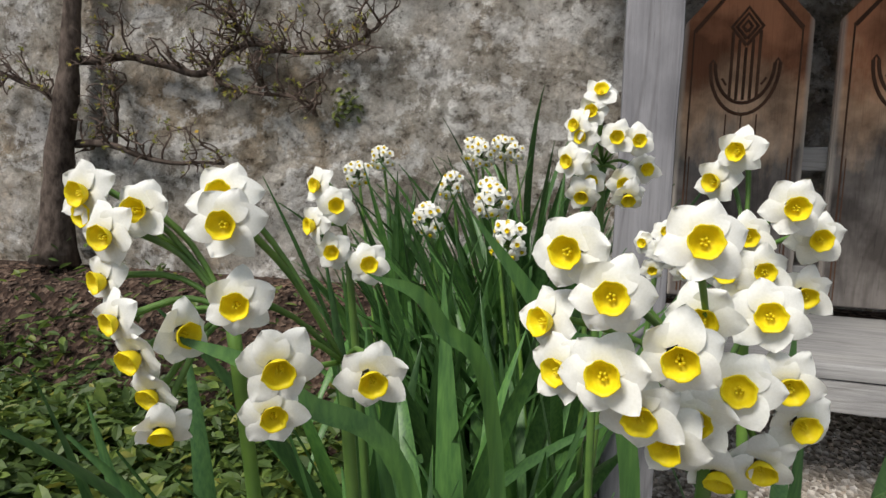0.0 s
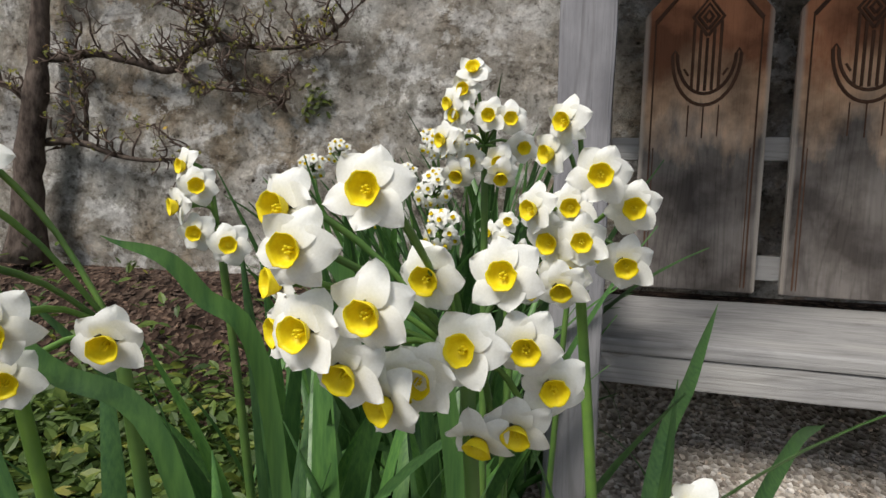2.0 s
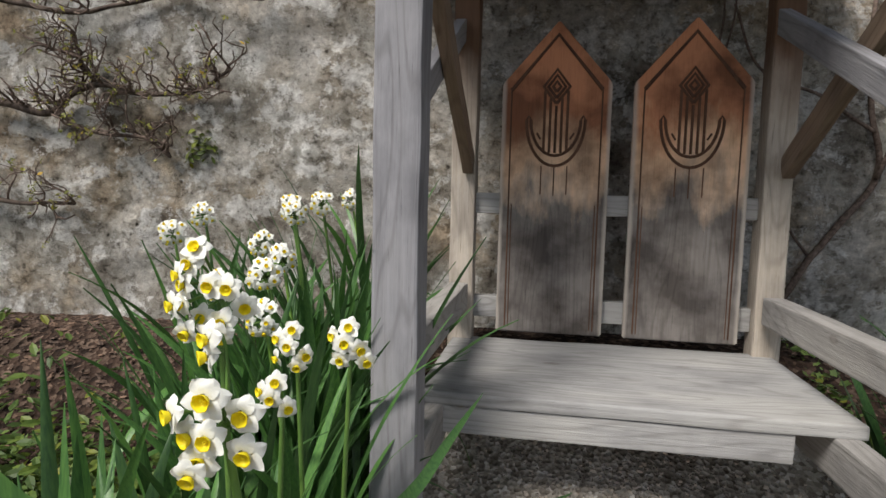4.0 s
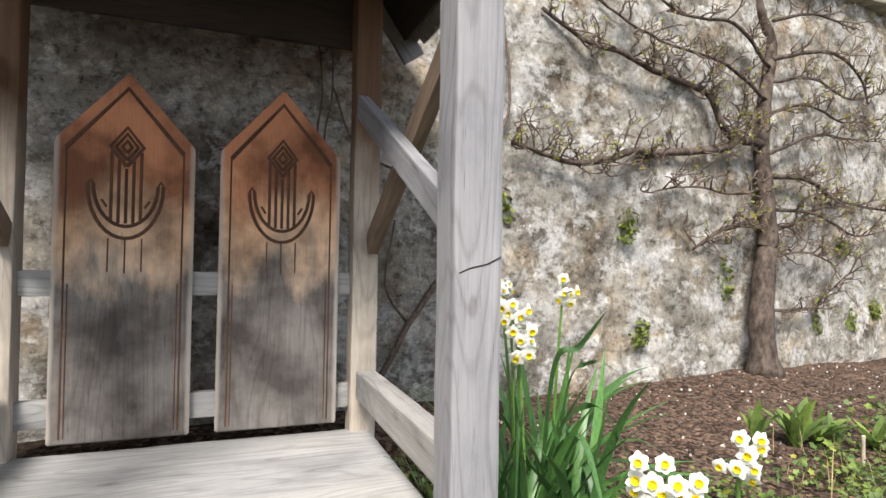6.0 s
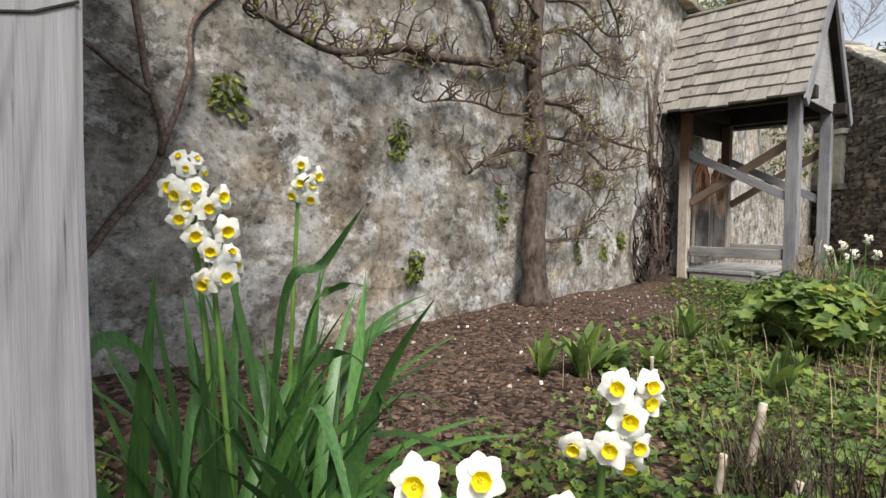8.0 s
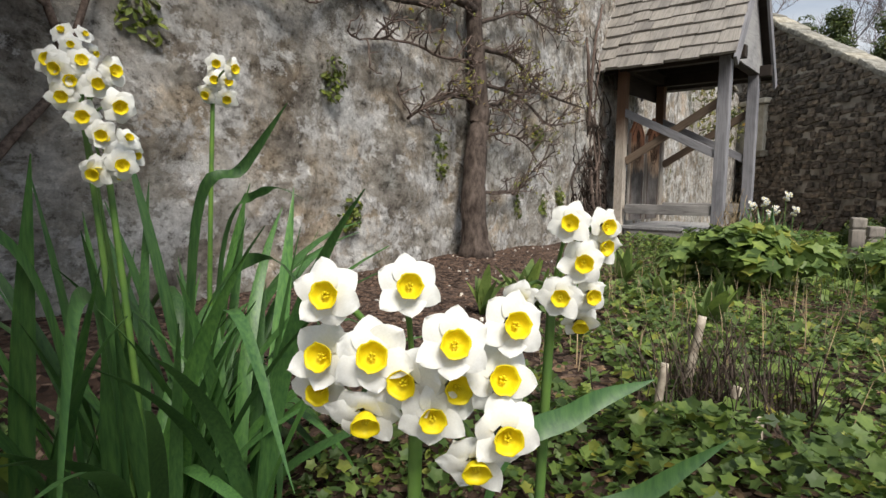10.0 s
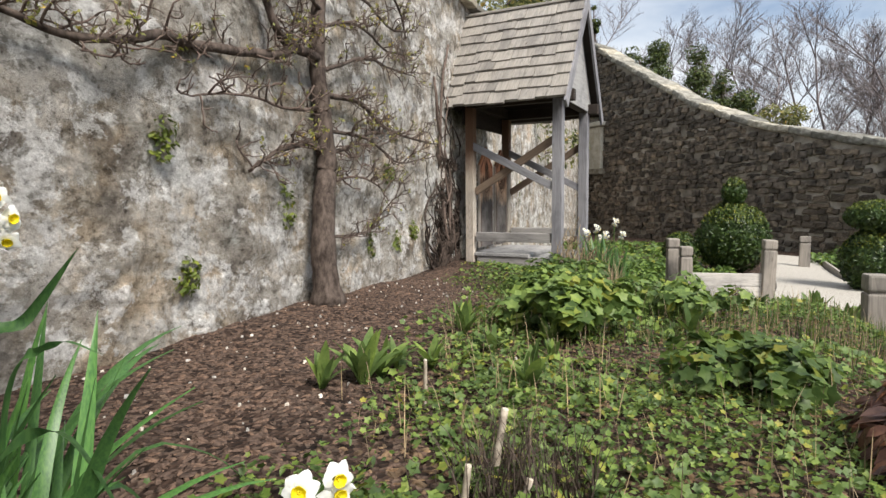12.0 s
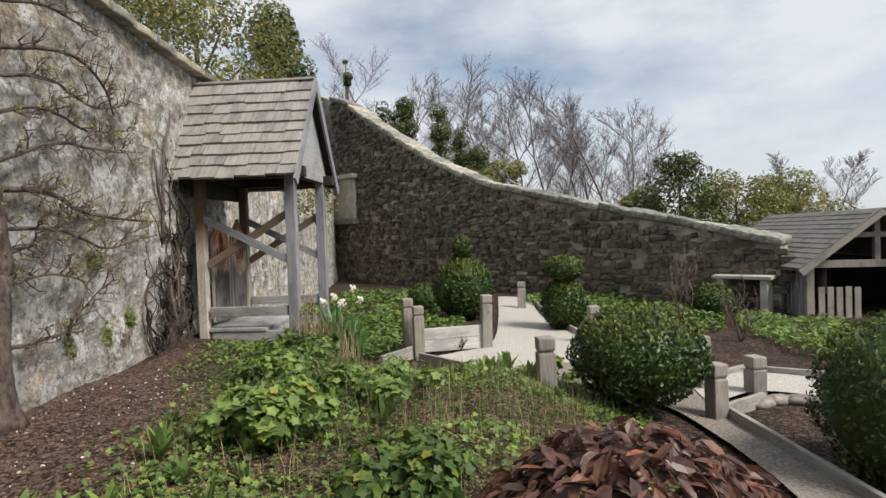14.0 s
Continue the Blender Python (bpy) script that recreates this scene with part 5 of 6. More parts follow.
# bark chips on the mulch
CHIP = m_simple("bark_chip", (0.038, 0.024, 0.018), (0.15, 0.10, 0.075), 60, vary="island")
STONE = m_simple("pale_pebble", (0.36, 0.33, 0.29), (0.62, 0.59, 0.55), 30, vary="island")


def bits(name, count, box, size, mat, seed, dens, label, cat, flat=0.3, long=2.4):
    rnd = np.random.RandomState(seed)
    V, F = [], []
    n = 0
    while n < count:
        x, y = rnd.uniform(box[0], box[1]), rnd.uniform(box[2], box[3])
        n += 1
        if rnd.rand() > dens(x, y):
            continue
        a, s = rnd.uniform(0, 6.28), size * rnd.uniform(0.35, 1.4)
        ca, sa = math.cos(a), math.sin(a)
        lx, ly, lz = s * long * rnd.uniform(0.5, 1.2), s * rnd.uniform(0.6, 1.1), s * flat * rnd.uniform(0.6, 1.4)
        t = rnd.uniform(-0.25, 0.25)
        z = ground_z(x, y) + lz * 0.4
        b = len(V)
        for dx, dy, dz in ((-1, -.5, -1), (-.6, -1, -1), (.8, -.9, -1), (1, .3, -1), (.4, 1, -1), (-.8, .8, -1), (-.7, -.3, 1), (.5, -.6, 1), (.7, .2, 1), (-.2, .6, 1)):
            q, r = dx * lx, dy * ly
            V.append((x + q * ca - r * sa, y + q * sa + r * ca, z + dz * lz + q * t))
        F += [(b, b + 1, b + 7, b + 6), (b + 1, b + 2, b + 7), (b + 2, b + 3, b + 8, b + 7), (b + 3, b + 4, b + 9, b + 8), (b + 4, b + 5, b + 6, b + 9), (b + 5, b, b + 6), (b + 6, b + 7, b + 8, b + 9)]
    return tagged(raw(name, V, F, mat), label, cat, kind="stuff")


def mulch_d(x, y):
    return 1 - 0.85 * in_bed(x, y)


bits("bark_chips", 26000, (1.5, 6.6, 1.6, 4.15), 0.008, CHIP, 41, mulch_d, "brown shredded bark chips of the mulch", "bark mulch", 0.3, 2.6)
bits("bark_chips", 5000, (-3.2, -0.5, 1.2, 3.2), 0.010, CHIP, 42, mulch_d, "brown shredded bark chips of the mulch", "bark mulch")
bits("pebbles", 420, (1.6, 5.8, 1.6, 4.0), 0.007, STONE, 43, mulch_d, "scattered pale pebbles on the mulch", "pebbles", 0.7, 1.2)
GRIT = m_simple("grey_gravel_stone", (0.20, 0.17, 0.15), (0.52, 0.47, 0.42), 30, vary="island")


def seat_gravel(x, y):
    return smooth01(x, -0.35, -0.15) * (1 - smooth01(x, 1.05, 1.25)) * (1 - smooth01(y, 2.6, 3.0))


v, f = grid_mesh(spread([(-0.45, 1.3, 0.06)]), spread([(-0.6, 2.9, 0.06)]), lambda x, y: ground_z(x, y) + 0.02 * min(1, seat_gravel(x, y) * 3) - 0.012)
tagged(raw("pavement", v, f, GRAVEL, smooth=True), "grey gravel in front of and under the seat", "gravel", kind="structure")
bits("gravel", 16000, (-0.4, 1.25, 1.35, 2.9), 0.0075, GRIT, 44, seat_gravel, "loose grey gravel under the seat", "gravel", 0.75, 1.25)

LITTER = m_simple("dead_leaf", (0.07, 0.042, 0.025), (0.22, 0.15, 0.09), 40, vary="island")
bits("leaf_litter", 14000, (1.4, 7.0, 0.2, 3.2), 0.010, LITTER, 45, in_bed, "brown dead leaves and stalks between the weeds", "leaf litter", 0.25, 2.2)

# cut-back shrub stumps
CUTWOOD = m_simple("cut_wood", (0.55, 0.47, 0.36), (0.72, 0.65, 0.54), 60)
for k, (x, y, zt, r, lx, ly) in enumerate(((2.27, 1.79, 0.56, 0.0095, 0.035, 0.02), (2.085, 1.796, 0.50, 0.008, 0.01, 0.01), (2.165, 1.69, 0.46, 0.009, 0.05, 0.01), (2.756, 2.289, 0.49, 0.007, 0.0, 0.0), (2.115, 1.64, 0.43, 0.009, 0.04, -0.01))):
    z0 = ground_z(x, y)
    st = empty("cut_stump", pose(x - lx, y + ly, z0 - 0.02), "pale cut-back shrub stem standing in the bed", "stump", "cut stems in the bed")
    tip = Vector((lx, -ly, zt - z0 + 0.02))
    v, f = tube(smooth_line([(0, 0, 0), tip * 0.5 + Vector((0.004, 0.003, 0)), tip], 4), [r * (1.15 - 0.25 * i / 8) for i in range(9)], 9)
    raw("stem", v, f, m_simple("pale_stem", (0.26, 0.21, 0.16), (0.46, 0.40, 0.32), 50), st, True)
    d = tip.normalized()
    v, f = tube([tip - d * 0.001, tip + d * 0.003], [r * 0.93, r * 0.84], 9)
    raw("cut_face", v, f, CUTWOOD, st)

# bronze-leaved peony bush
bush = empty("peony_bush", pose(2.85, 0.50, ground_z(2.85, 0.5)), "low bush with bronze red-brown young leaves", "bush")
rnd_b = np.random.RandomState(9)
nb = 1900
ang = rnd_b.uniform(0, 2 * np.pi, nb)
rad = np.sqrt(rnd_b.uniform(0, 1, nb))
pb = np.stack([0.52 * rad * np.cos(ang), 0.55 * rad * np.sin(ang), 0.42 * (1 - 0.75 * rad ** 2) * rnd_b.uniform(0.45, 1.0, nb)], 1)
pb[:, 2] -= ground_z(2.85, 0.5) - 0.36
nr = np.stack([pb[:, 0] * 1.2, pb[:, 1] * 1.2, np.full(nb, 0.9)], 1) + rnd_b.normal(size=(nb, 3)) * 0.45
nr /= np.linalg.norm(nr, axis=1)[:, None]
aa = np.stack([pb[:, 0], pb[:, 1], -0.25 * np.ones(nb)], 1) + rnd_b.normal(size=(nb, 3)) * 0.25
aa -= nr * (aa * nr).sum(1)[:, None]
aa /= np.linalg.norm(aa, axis=1)[:, None]
tagged(leaf_shapes("leaves", pb, aa, np.cross(nr, aa), nr, 0.044 * rnd_b.uniform(0.6, 1.25, nb)[:, None], BRONZE, bush), kind="stuff")
for k in range(16):
    a = k * 2.4
    tip = Vector((0.4 * math.cos(a) * (k % 4 + 1) / 4, 0.4 * math.sin(a) * (k % 4 + 1) / 4, 0.24))
    v, f = tube(smooth_line([(0, 0, -0.02), tip * 0.5 + Vector((0, 0, 0.05)), tip], 3), [0.005] * 7, 5)
    raw("stem", v, f, BRONZE, bush, True)


# ---- coping of the plastered wall ----
COPE = m_simple("mossy_coping_stone", (0.17, 0.15, 0.11), (0.36, 0.34, 0.29), 9, 0.95, 0.2, bumps=0.8, dist=0.02, vary="object")
LICHEN = m_simple("lichened_coping_stone", (0.15, 0.14, 0.115), (0.34, 0.33, 0.29), 7, 0.95, 0.2, bumps=0.8, dist=0.02, vary="object")
cope_me = part("coping_stone", beam(0.46, 0.78, 0.085, 0.02, 0.012, 3, 0), COPE, wall_north)
cope_mesh = cope_me.data
bpy.data.objects.remove(cope_me)
x = 1.0
rc = random.Random(4)
while x < 21:
    put("coping_stone", cope_mesh, pose(x, wall_y(x) + 0.27, wall_top(x) + 0.035, rc.uniform(-2, 2), rc.uniform(-3.5, 0), 8 + rc.uniform(-1.5, 1.5)), wall_north)
    x += 0.47


# ---- dark rubble wall ----
RUBBLE = m_simple("dark_rubble_stone", (0.05, 0.042, 0.034), (0.20, 0.165, 0.13), 7, 0.95, 0.2, bumps=0.8, dist=0.03, vary="object")
RUBBLE_I = m_simple("dark_rubble_stone_joined", (0.045, 0.039, 0.033), (0.21, 0.178, 0.145), 7, 0.95, 0.2, bumps=0.8, dist=0.03, vary="island")
MORTAR = m_simple("rubble_mortar", (0.10, 0.085, 0.068), (0.46, 0.42, 0.36), 1.3, 0.95, 0.2, bumps=0.6, dist=0.02)
EA, EB = Vector((24.5, 8.9, 0)), Vector((13.1, -5.2, 0))
DIR = (EB - EA).normalized()
ELEN = (EB - EA).length * 0.975
ENRM = Vector((-DIR.y, DIR.x, 0))
if ENRM.x > 0:
    ENRM = -ENRM
TU = [0.0, 0.17, 0.25, 0.33, 0.43, 0.55, 0.70, 0.86, 1.0]
TZ = [7.6, 6.45, 5.55, 4.75, 3.75, 2.85, 2.20, 1.56, 1.0]


def east_top(u):
    return float(np.interp(u, TU, TZ))


def east_wall():
    verts, faces = [], []
    n = 80
    for i in range(n + 1):
        u = i / n
        p, t = EA + DIR * ELEN * u, east_top(u)
        for o, z in ((0.0, -0.9), (0.0, t), (-0.6, t), (-0.6, -0.9)):
            verts.append(p + ENRM * o + Vector((0, 0, z)))
    for i in range(n):
        for k in range(3):
            q = i * 4 + k
            faces.append((q, q + 4, q + 5, q + 1))
    faces += [(0, 1, 2, 3), (n * 4, n * 4 + 3, n * 4 + 2, n * 4 + 1)]
    return raw("wall_east", verts, faces, MORTAR)


wall_east = tagged(east_wall(), "dark rubble stone garden wall with a sloping lichened coping", "wall", kind="structure")
STONE_MESH = []
for k in range(8):
    bm = bmesh.new()
    bmesh.ops.create_cube(bm, size=1.0)
    bmesh.ops.bevel(bm, geom=bm.edges[:], offset=0.14, segments=1, affect="EDGES")
    rs = random.Random(k)
    for vv in bm.verts:
        vv.co += Vector((rs.uniform(-.07, .07), rs.uniform(-.1, .1), rs.uniform(-.09, .09)))
    me = bpy.data.meshes.new("stone")
    bm.to_mesh(me)
    bm.free()
    me.materials.append(RUBBLE)
    STONE_MESH.append(me)
rs = random.Random(12)
basis = Matrix((DIR, ENRM, Vector((0, 0, 1)))).transposed().to_4x4()
jv, jf, single = [], [], 0
z = -0.6
while z < 6.6:
    h = rs.uniform(0.10, 0.20)
    s = rs.uniform(0, 0.4)
    while s < ELEN:
        w = rs.choice((rs.uniform(0.10, 0.2), rs.uniform(0.14, 0.34), rs.uniform(0.2, 0.46)))
        u = (s + w / 2) / ELEN
        if z + h < east_top(u) - 0.05 and u > 0.12 and rs.random() < 0.93:
            m = basis.copy()
            m.translation = EA + DIR * (s + w / 2) + ENRM * rs.uniform(-0.02, 0.03) + Vector((0, 0, z + h / 2 + rs.uniform(-.045, .045)))
            m = m @ pose(0, 0, 0, 0, rs.uniform(-9, 9), 0) @ Matrix.Diagonal((w * rs.uniform(0.82, 0.98), 0.13, h * rs.uniform(0.68, 1.06), 1))
            me = STONE_MESH[rs.randrange(8)]
            if u > 0.62 and single < 290:
                put("stone", me, m, wall_east)
                single += 1
            else:
                o = len(jv)
                jv += [m @ vv.co for vv in me.vertices]
                jf += [tuple(i + o for i in p.vertices) for p in me.polygons]
        s += w
    z += h
tagged(raw("stones", jv, jf, RUBBLE_I, wall_east), kind="stuff")
s = 2.4
cop = part("coping_stone", beam(0.62, 0.80, 0.17, 0.05, 0.03, 2, 0), LICHEN, wall_east)
cop_mesh = cop.data
bpy.data.objects.remove(cop)
while s < ELEN:
    u = s / ELEN
    slope = math.atan2(east_top(u + 0.01) - east_top(u - 0.01), ELEN * 0.02)
    m = basis.copy()
    m.translation = EA + DIR * s - ENRM * 0.28 + Vector((0, 0, east_top(u) + 0.06))
    put("coping_stone", cop_mesh, m @ pose(0, 0, 0, rs.uniform(-4, 4), -math.degrees(slope) + rs.uniform(-3, 3), 0), wall_east)
    s += 0.60 * math.cos(slope)

# pale dressed panel and shelf in the corner of the two walls
pm = basis.copy()
pm.translation = EA + DIR * (ELEN * 0.160) + ENRM * 0.12 + Vector((0, 0, 2.85))
niche = empty("wall_panel", pm, "pale dressed stone panel with a cornice and ledge on the rubble wall", "stone panel")
PALE = m_simple("pale_dressed_stone", (0.34, 0.32, 0.26), (0.50, 0.48, 0.42), 4, 0.9, 0.2)
part("panel", beam(1.5, 0.16, 1.5, 0.02), PALE, niche)
part("cornice", beam(1.75, 0.3, 0.16, 0.03), PALE, niche, m=pose(0, 0.05, 0.85))
part("ledge", beam(1.75, 0.35, 0.2, 0.03), COPE, niche, m=pose(0, 0.06, -0.85))
# lean stone shelf on the low end of the wall
sm = basis.copy()
sm.translation = EA + DIR * (ELEN * 0.965) + ENRM * 0.25 + Vector((0, 0, 0.32))
shelf = empty("stone_bench", sm, "stone slab bench built against the rubble wall", "bench")
part("slab", beam(1.15, 0.5, 0.07, 0.015, 0.006), PALE, shelf)
for k in (-0.42, 0.42):
    part("support", beam(0.14, 0.4, 0.75, 0.02), PALE, shelf, m=pose(k, 0, -0.41))

# ---- gravel paths, timber edging, posts ----
TIMBER = m_wood("grey_garden_timber", (0.25, 0.225, 0.195), (0.42, 0.39, 0.35), (0.15, 0.13, 0.11), axis=0)
OAKPOST = m_wood("garden_post_oak", (0.22, 0.195, 0.165), (0.37, 0.335, 0.295), (0.13, 0.11, 0.09))
PALEGRIT = m_simple("pale_path_gravel", (0.29, 0.265, 0.23), (0.52, 0.49, 0.44), 45, 0.95, 0.2, bumps=0.7, dist=0.01)


TRODDEN = m_simple("trodden_gravel", (0.13, 0.105, 0.085), (0.30, 0.265, 0.23), 45, 0.95, 0.2, bumps=0.7, dist=0.01)


def strip(name, left, right, label, dz=0.03, mat=None):
    """A path between two edge lines."""
    n = 40
    L = [p for p in smooth_line([(*q, 0) for q in left], 10)]
    R = [p for p in smooth_line([(*q, 0) for q in right], 10)]
    L = [L[round(i * (len(L) - 1) / n)] for i in range(n + 1)]
    R = [R[round(i * (len(R) - 1) / n)] for i in range(n + 1)]
    verts, faces = [], []
    m = 14
    for a, b in zip(L, R):
        for j in range(m + 1):
            p = a.lerp(b, j / m)
            verts.append((p.x, p.y, ground_z(p.x, p.y) + dz))
    for i in range(n):
        for j in range(m):
            q = i * (m + 1) + j
            faces.append((q, q + m + 1, q + m + 2, q + 1))
    return tagged(raw(name, verts, faces, mat or PALEGRIT, smooth=True), label, "path", kind="structure")


strip("pavement", [(8.55, 2.02), (9.1, 1.55), (9.7, 1.06), (12, 0.95), (16.2, 0.95)], [(7.7, 0.3), (8.6, -0.2), (10.4, -0.3), (12.5, 0.05), (16.2, 0.15)], "pale gravel garden path", 0.035)
strip("pavement", [(7.75, 0.75), (7.0, 0.0), (6.0, -0.72), (4.0, -0.85), (1.5, -0.7)], [(8.6, -0.3), (7.4, -1.0), (6.3, -1.05), (4.4, -1.25), (1.5, -1.3)], "brown trodden gravel garden path", 0.045, TRODDEN)
strip("pavement", [(6.5, -1.0), (6.9, -1.7), (6.4, -2.6), (5.8, -4.0)], [(7.2, -1.05), (7.7, -1.8), (7.2, -2.9), (6.6, -4.2)], "pale gravel side path", 0.055)


def edging(a, b, h=0.16, t=0.045, lift=0.04, label="weathered timber board edging the bed", mat=None):
    za, zb = ground_z(*a), ground_z(*b)
    A, B = Vector((*a, za)), Vector((*b, zb))
    d = B - A
    m = Matrix.Translation((A + B) / 2 + Vector((0, 0, lift))) @ pose(0, 0, 0, 0, -math.degrees(math.atan2(d.z, d.to_2d().length)), math.degrees(math.atan2(d.y, d.x)))
    return tagged(part("edging_board", beam(d.length, t, h, 0.006, 0.004, 6, 0), mat or TIMBER, None, m=m), label, "edging", "timber edging of the paths")


for a, b in (((8.6, 2.0), (7.75, 1.0)), ((10.3, -0.34), (12.5, 0.0)), ((12.5, 0.0), (16.0, 0.1)), ((8.7, -0.40), (10.3, -0.34)), ((6.25, -1.05), (4.4, -1.28)), ((4.4, -1.28), (1.5, -1.35)), ((7.25, -1.1), (7.8, -1.85)), ((7.8, -1.85), (7.0, -3.4)), ((6.25, -1.05), (6.65, -1.55))):
    edging(a, b)
# the raised bed's two-board front between its posts
GREYBOARD = m_wood("bleached_board", (0.40, 0.375, 0.34), (0.60, 0.57, 0.53), (0.25, 0.225, 0.2), axis=0)
edging((8.98, 2.12), (9.38, 1.18), 0.17, 0.05, 0.12, "bleached retaining board of the raised bed", GREYBOARD)
edging((8.98, 2.12), (9.38, 1.18), 0.16, 0.045, 0.29, "bleached retaining board of the raised bed", GREYBOARD)
edging((8.95, 2.0), (8.0, 2.4), 0.17, 0.05, 0.1)


def garden_post(x, y, top, w, yaw):
    z0 = ground_z(x, y)
    h = top - z0
    p = empty("garden_post", pose(x, y, z0, rc.uniform(-1, 1), rc.uniform(-1, 1), yaw), "square weathered oak post with a notched cap", "post", "square oak posts of the paths")
    part("shaft", beam(w, w, h - 0.11 + 0.15, 0.012, 0.004, 4), OAKPOST, p, m=pose(0, 0, (h - 0.11) / 2 - 0.075))
    part("neck", beam(w * 0.82, w * 0.82, 0.03, 0.003), OAKPOST, p, m=pose(0, 0, h - 0.10))
    part("cap", beam(w * 1.02, w * 1.02, 0.115, 0.018, 0.004), OAKPOST, p, m=pose(0, 0, h - 0.035))
    return p


for x, y, top, w, yaw in ((8.95, 2.20, 0.50, 0.14, 20), (8.72, 2.02, 0.42, 0.14, 20), (9.40, 1.12, 0.48, 0.15, 15), (5.90, 0.53, 0.49, 0.145, 10), (14.0, 0.42, 0.26, 0.18, 0), (7.1, -1.15, 0.26, 0.13, 20), (6.17, -0.95, 0.19, 0.14, 20), (6.9, -1.58, 0.09, 0.15, 15), (9.7, -0.48, 0.25, 0.15, 10)):
    garden_post(x, y, top, w, yaw)

# stones round a small bed
rk = random.Random(6)
STONEGREY = m_simple("edging_stone", (0.13, 0.115, 0.10), (0.30, 0.27, 0.24), 12, 0.9, 0.2, bumps=0.8, dist=0.01, vary="object")
for k in range(9):
    a = math.radians(200 + 24 * k)
    x, y = 6.15 + 0.55 * math.cos(a), -1.75 + 0.42 * math.sin(a)
    bm = bmesh.new()
    bmesh.ops.create_icosphere(bm, subdivisions=2, radius=1.0)
    for vv in bm.verts:
        vv.co = vv.co * (1 + 0.25 * noise.noise(vv.co * 1.4 + Vector((k * 5, 0, 0))))
    bmesh.ops.scale(bm, vec=(0.15, 0.09, 0.06), verts=bm.verts)
    tagged(part("edging_stone", bm, STONEGREY, None, smooth=True, m=pose(x, y, ground_z(x, y) + 0.025, 0, 0, math.degrees(a) + 90)), "rounded grey stone edging a small soil bed", "stone", "stones edging a small bed")


# ---- clipped box ----
def topiary(x, y, blobs, leaf, label, seed, dens=1500, trunk=0.3, zoff=0.0):
    """Clipped bush of stacked egg shapes: (dz, rx, rz, count)."""
    t = empty("box_topiary", pose(x, y, ground_z(x, y) + zoff), label, "topiary", "clipped evergreens")
    v, f = tube([(0, 0, -0.1), (0.01, 0, trunk), (0, 0.01, trunk + 0.3)], [0.05, 0.04, 0.035], 8)
    raw("trunk", v, f, BARK, t, True)
    for k, (dz, rx, rz, cnt) in enumerate(blobs):
        bm = bmesh.new()
        bmesh.ops.create_icosphere(bm, subdivisions=3, radius=1.0)
        for vv in bm.verts:
            vv.co *= 0.93 + 0.06 * noise.noise(vv.co * 2.6 + Vector((seed, k, 0)))
        bmesh.ops.scale(bm, vec=(rx * 0.93, rx * 0.93, rz * 0.93), verts=bm.verts)
        part("inner_foliage", bm, BOX, t, smooth=True, m=pose(0, 0, dz))
        rnd = np.random.RandomState(seed * 7 + k)
        d = rnd.normal(size=(cnt, 3))
        d /= np.linalg.norm(d, axis=1)[:, None]
        wob = np.array([0.95 + 0.09 * noise.noise(Vector(q) * 2.6 + Vector((seed, k, 0))) for q in d])
        p = d * np.array((rx, rx, rz)) * (wob * rnd.uniform(0.94, 1.05, cnt))[:, None] + np.array((0, 0, dz))
        nrm = d + rnd.normal(size=(cnt, 3)) * 0.6
        nrm /= np.linalg.norm(nrm, axis=1)[:, None]
        a = np.cross(nrm, rnd.normal(size=(cnt, 3)))
        a /= np.linalg.norm(a, axis=1)[:, None]
        tagged(leaf_shapes("foliage", p, a, np.cross(nrm, a), nrm, leaf * rnd.uniform(0.6, 1.3, cnt)[:, None], BOX, t), kind="stuff")
        hi = d[:, 2] > 0.45
        sel = np.where(hi)[0][: cnt // 3]
        tagged(leaf_shapes("young_tip", p[sel] * 1.02, a[sel], np.cross(nrm, a)[sel], nrm[sel], leaf * rnd.uniform(0.4, 0.9, len(sel))[:, None], BOXTOP, t), kind="stuff")
    return t


topiary(12.4, 1.62, [(0.62, 0.60, 0.62, 5200), (1.42, 0.20, 0.24, 700)], 0.034, "box clipped into a ball with a topknot", 2)
topiary(11.1, -0.20, [(0.45, 0.40, 0.46, 3200), (1.08, 0.36, 0.21, 1800)], 0.032, "box clipped into stacked drums", 3)
topiary(6.15, -0.29, [(0.50, 0.60, 0.42, 6500)], 0.024, "rounded clipped evergreen bush with glossy dark leaves", 4, trunk=0.35)
topiary(4.95, -1.75, [(0.52, 0.60, 0.60, 6000)], 0.02, "dense dark clipped evergreen bush", 5)
topiary(12.3, -3.1, [(0.35, 0.42, 0.36, 1500)], 0.04, "low clipped green ball bush by the wall", 6)
topiary(13.6, 2.6, [(0.3, 0.35, 0.35, 800)], 0.04, "low rounded green bush by the wall", 7)

# beds further off
FAR = m_leaf("far_bed_leaf", (0.06, 0.12, 0.025), (0.16, 0.24, 0.06), trans=0.3)


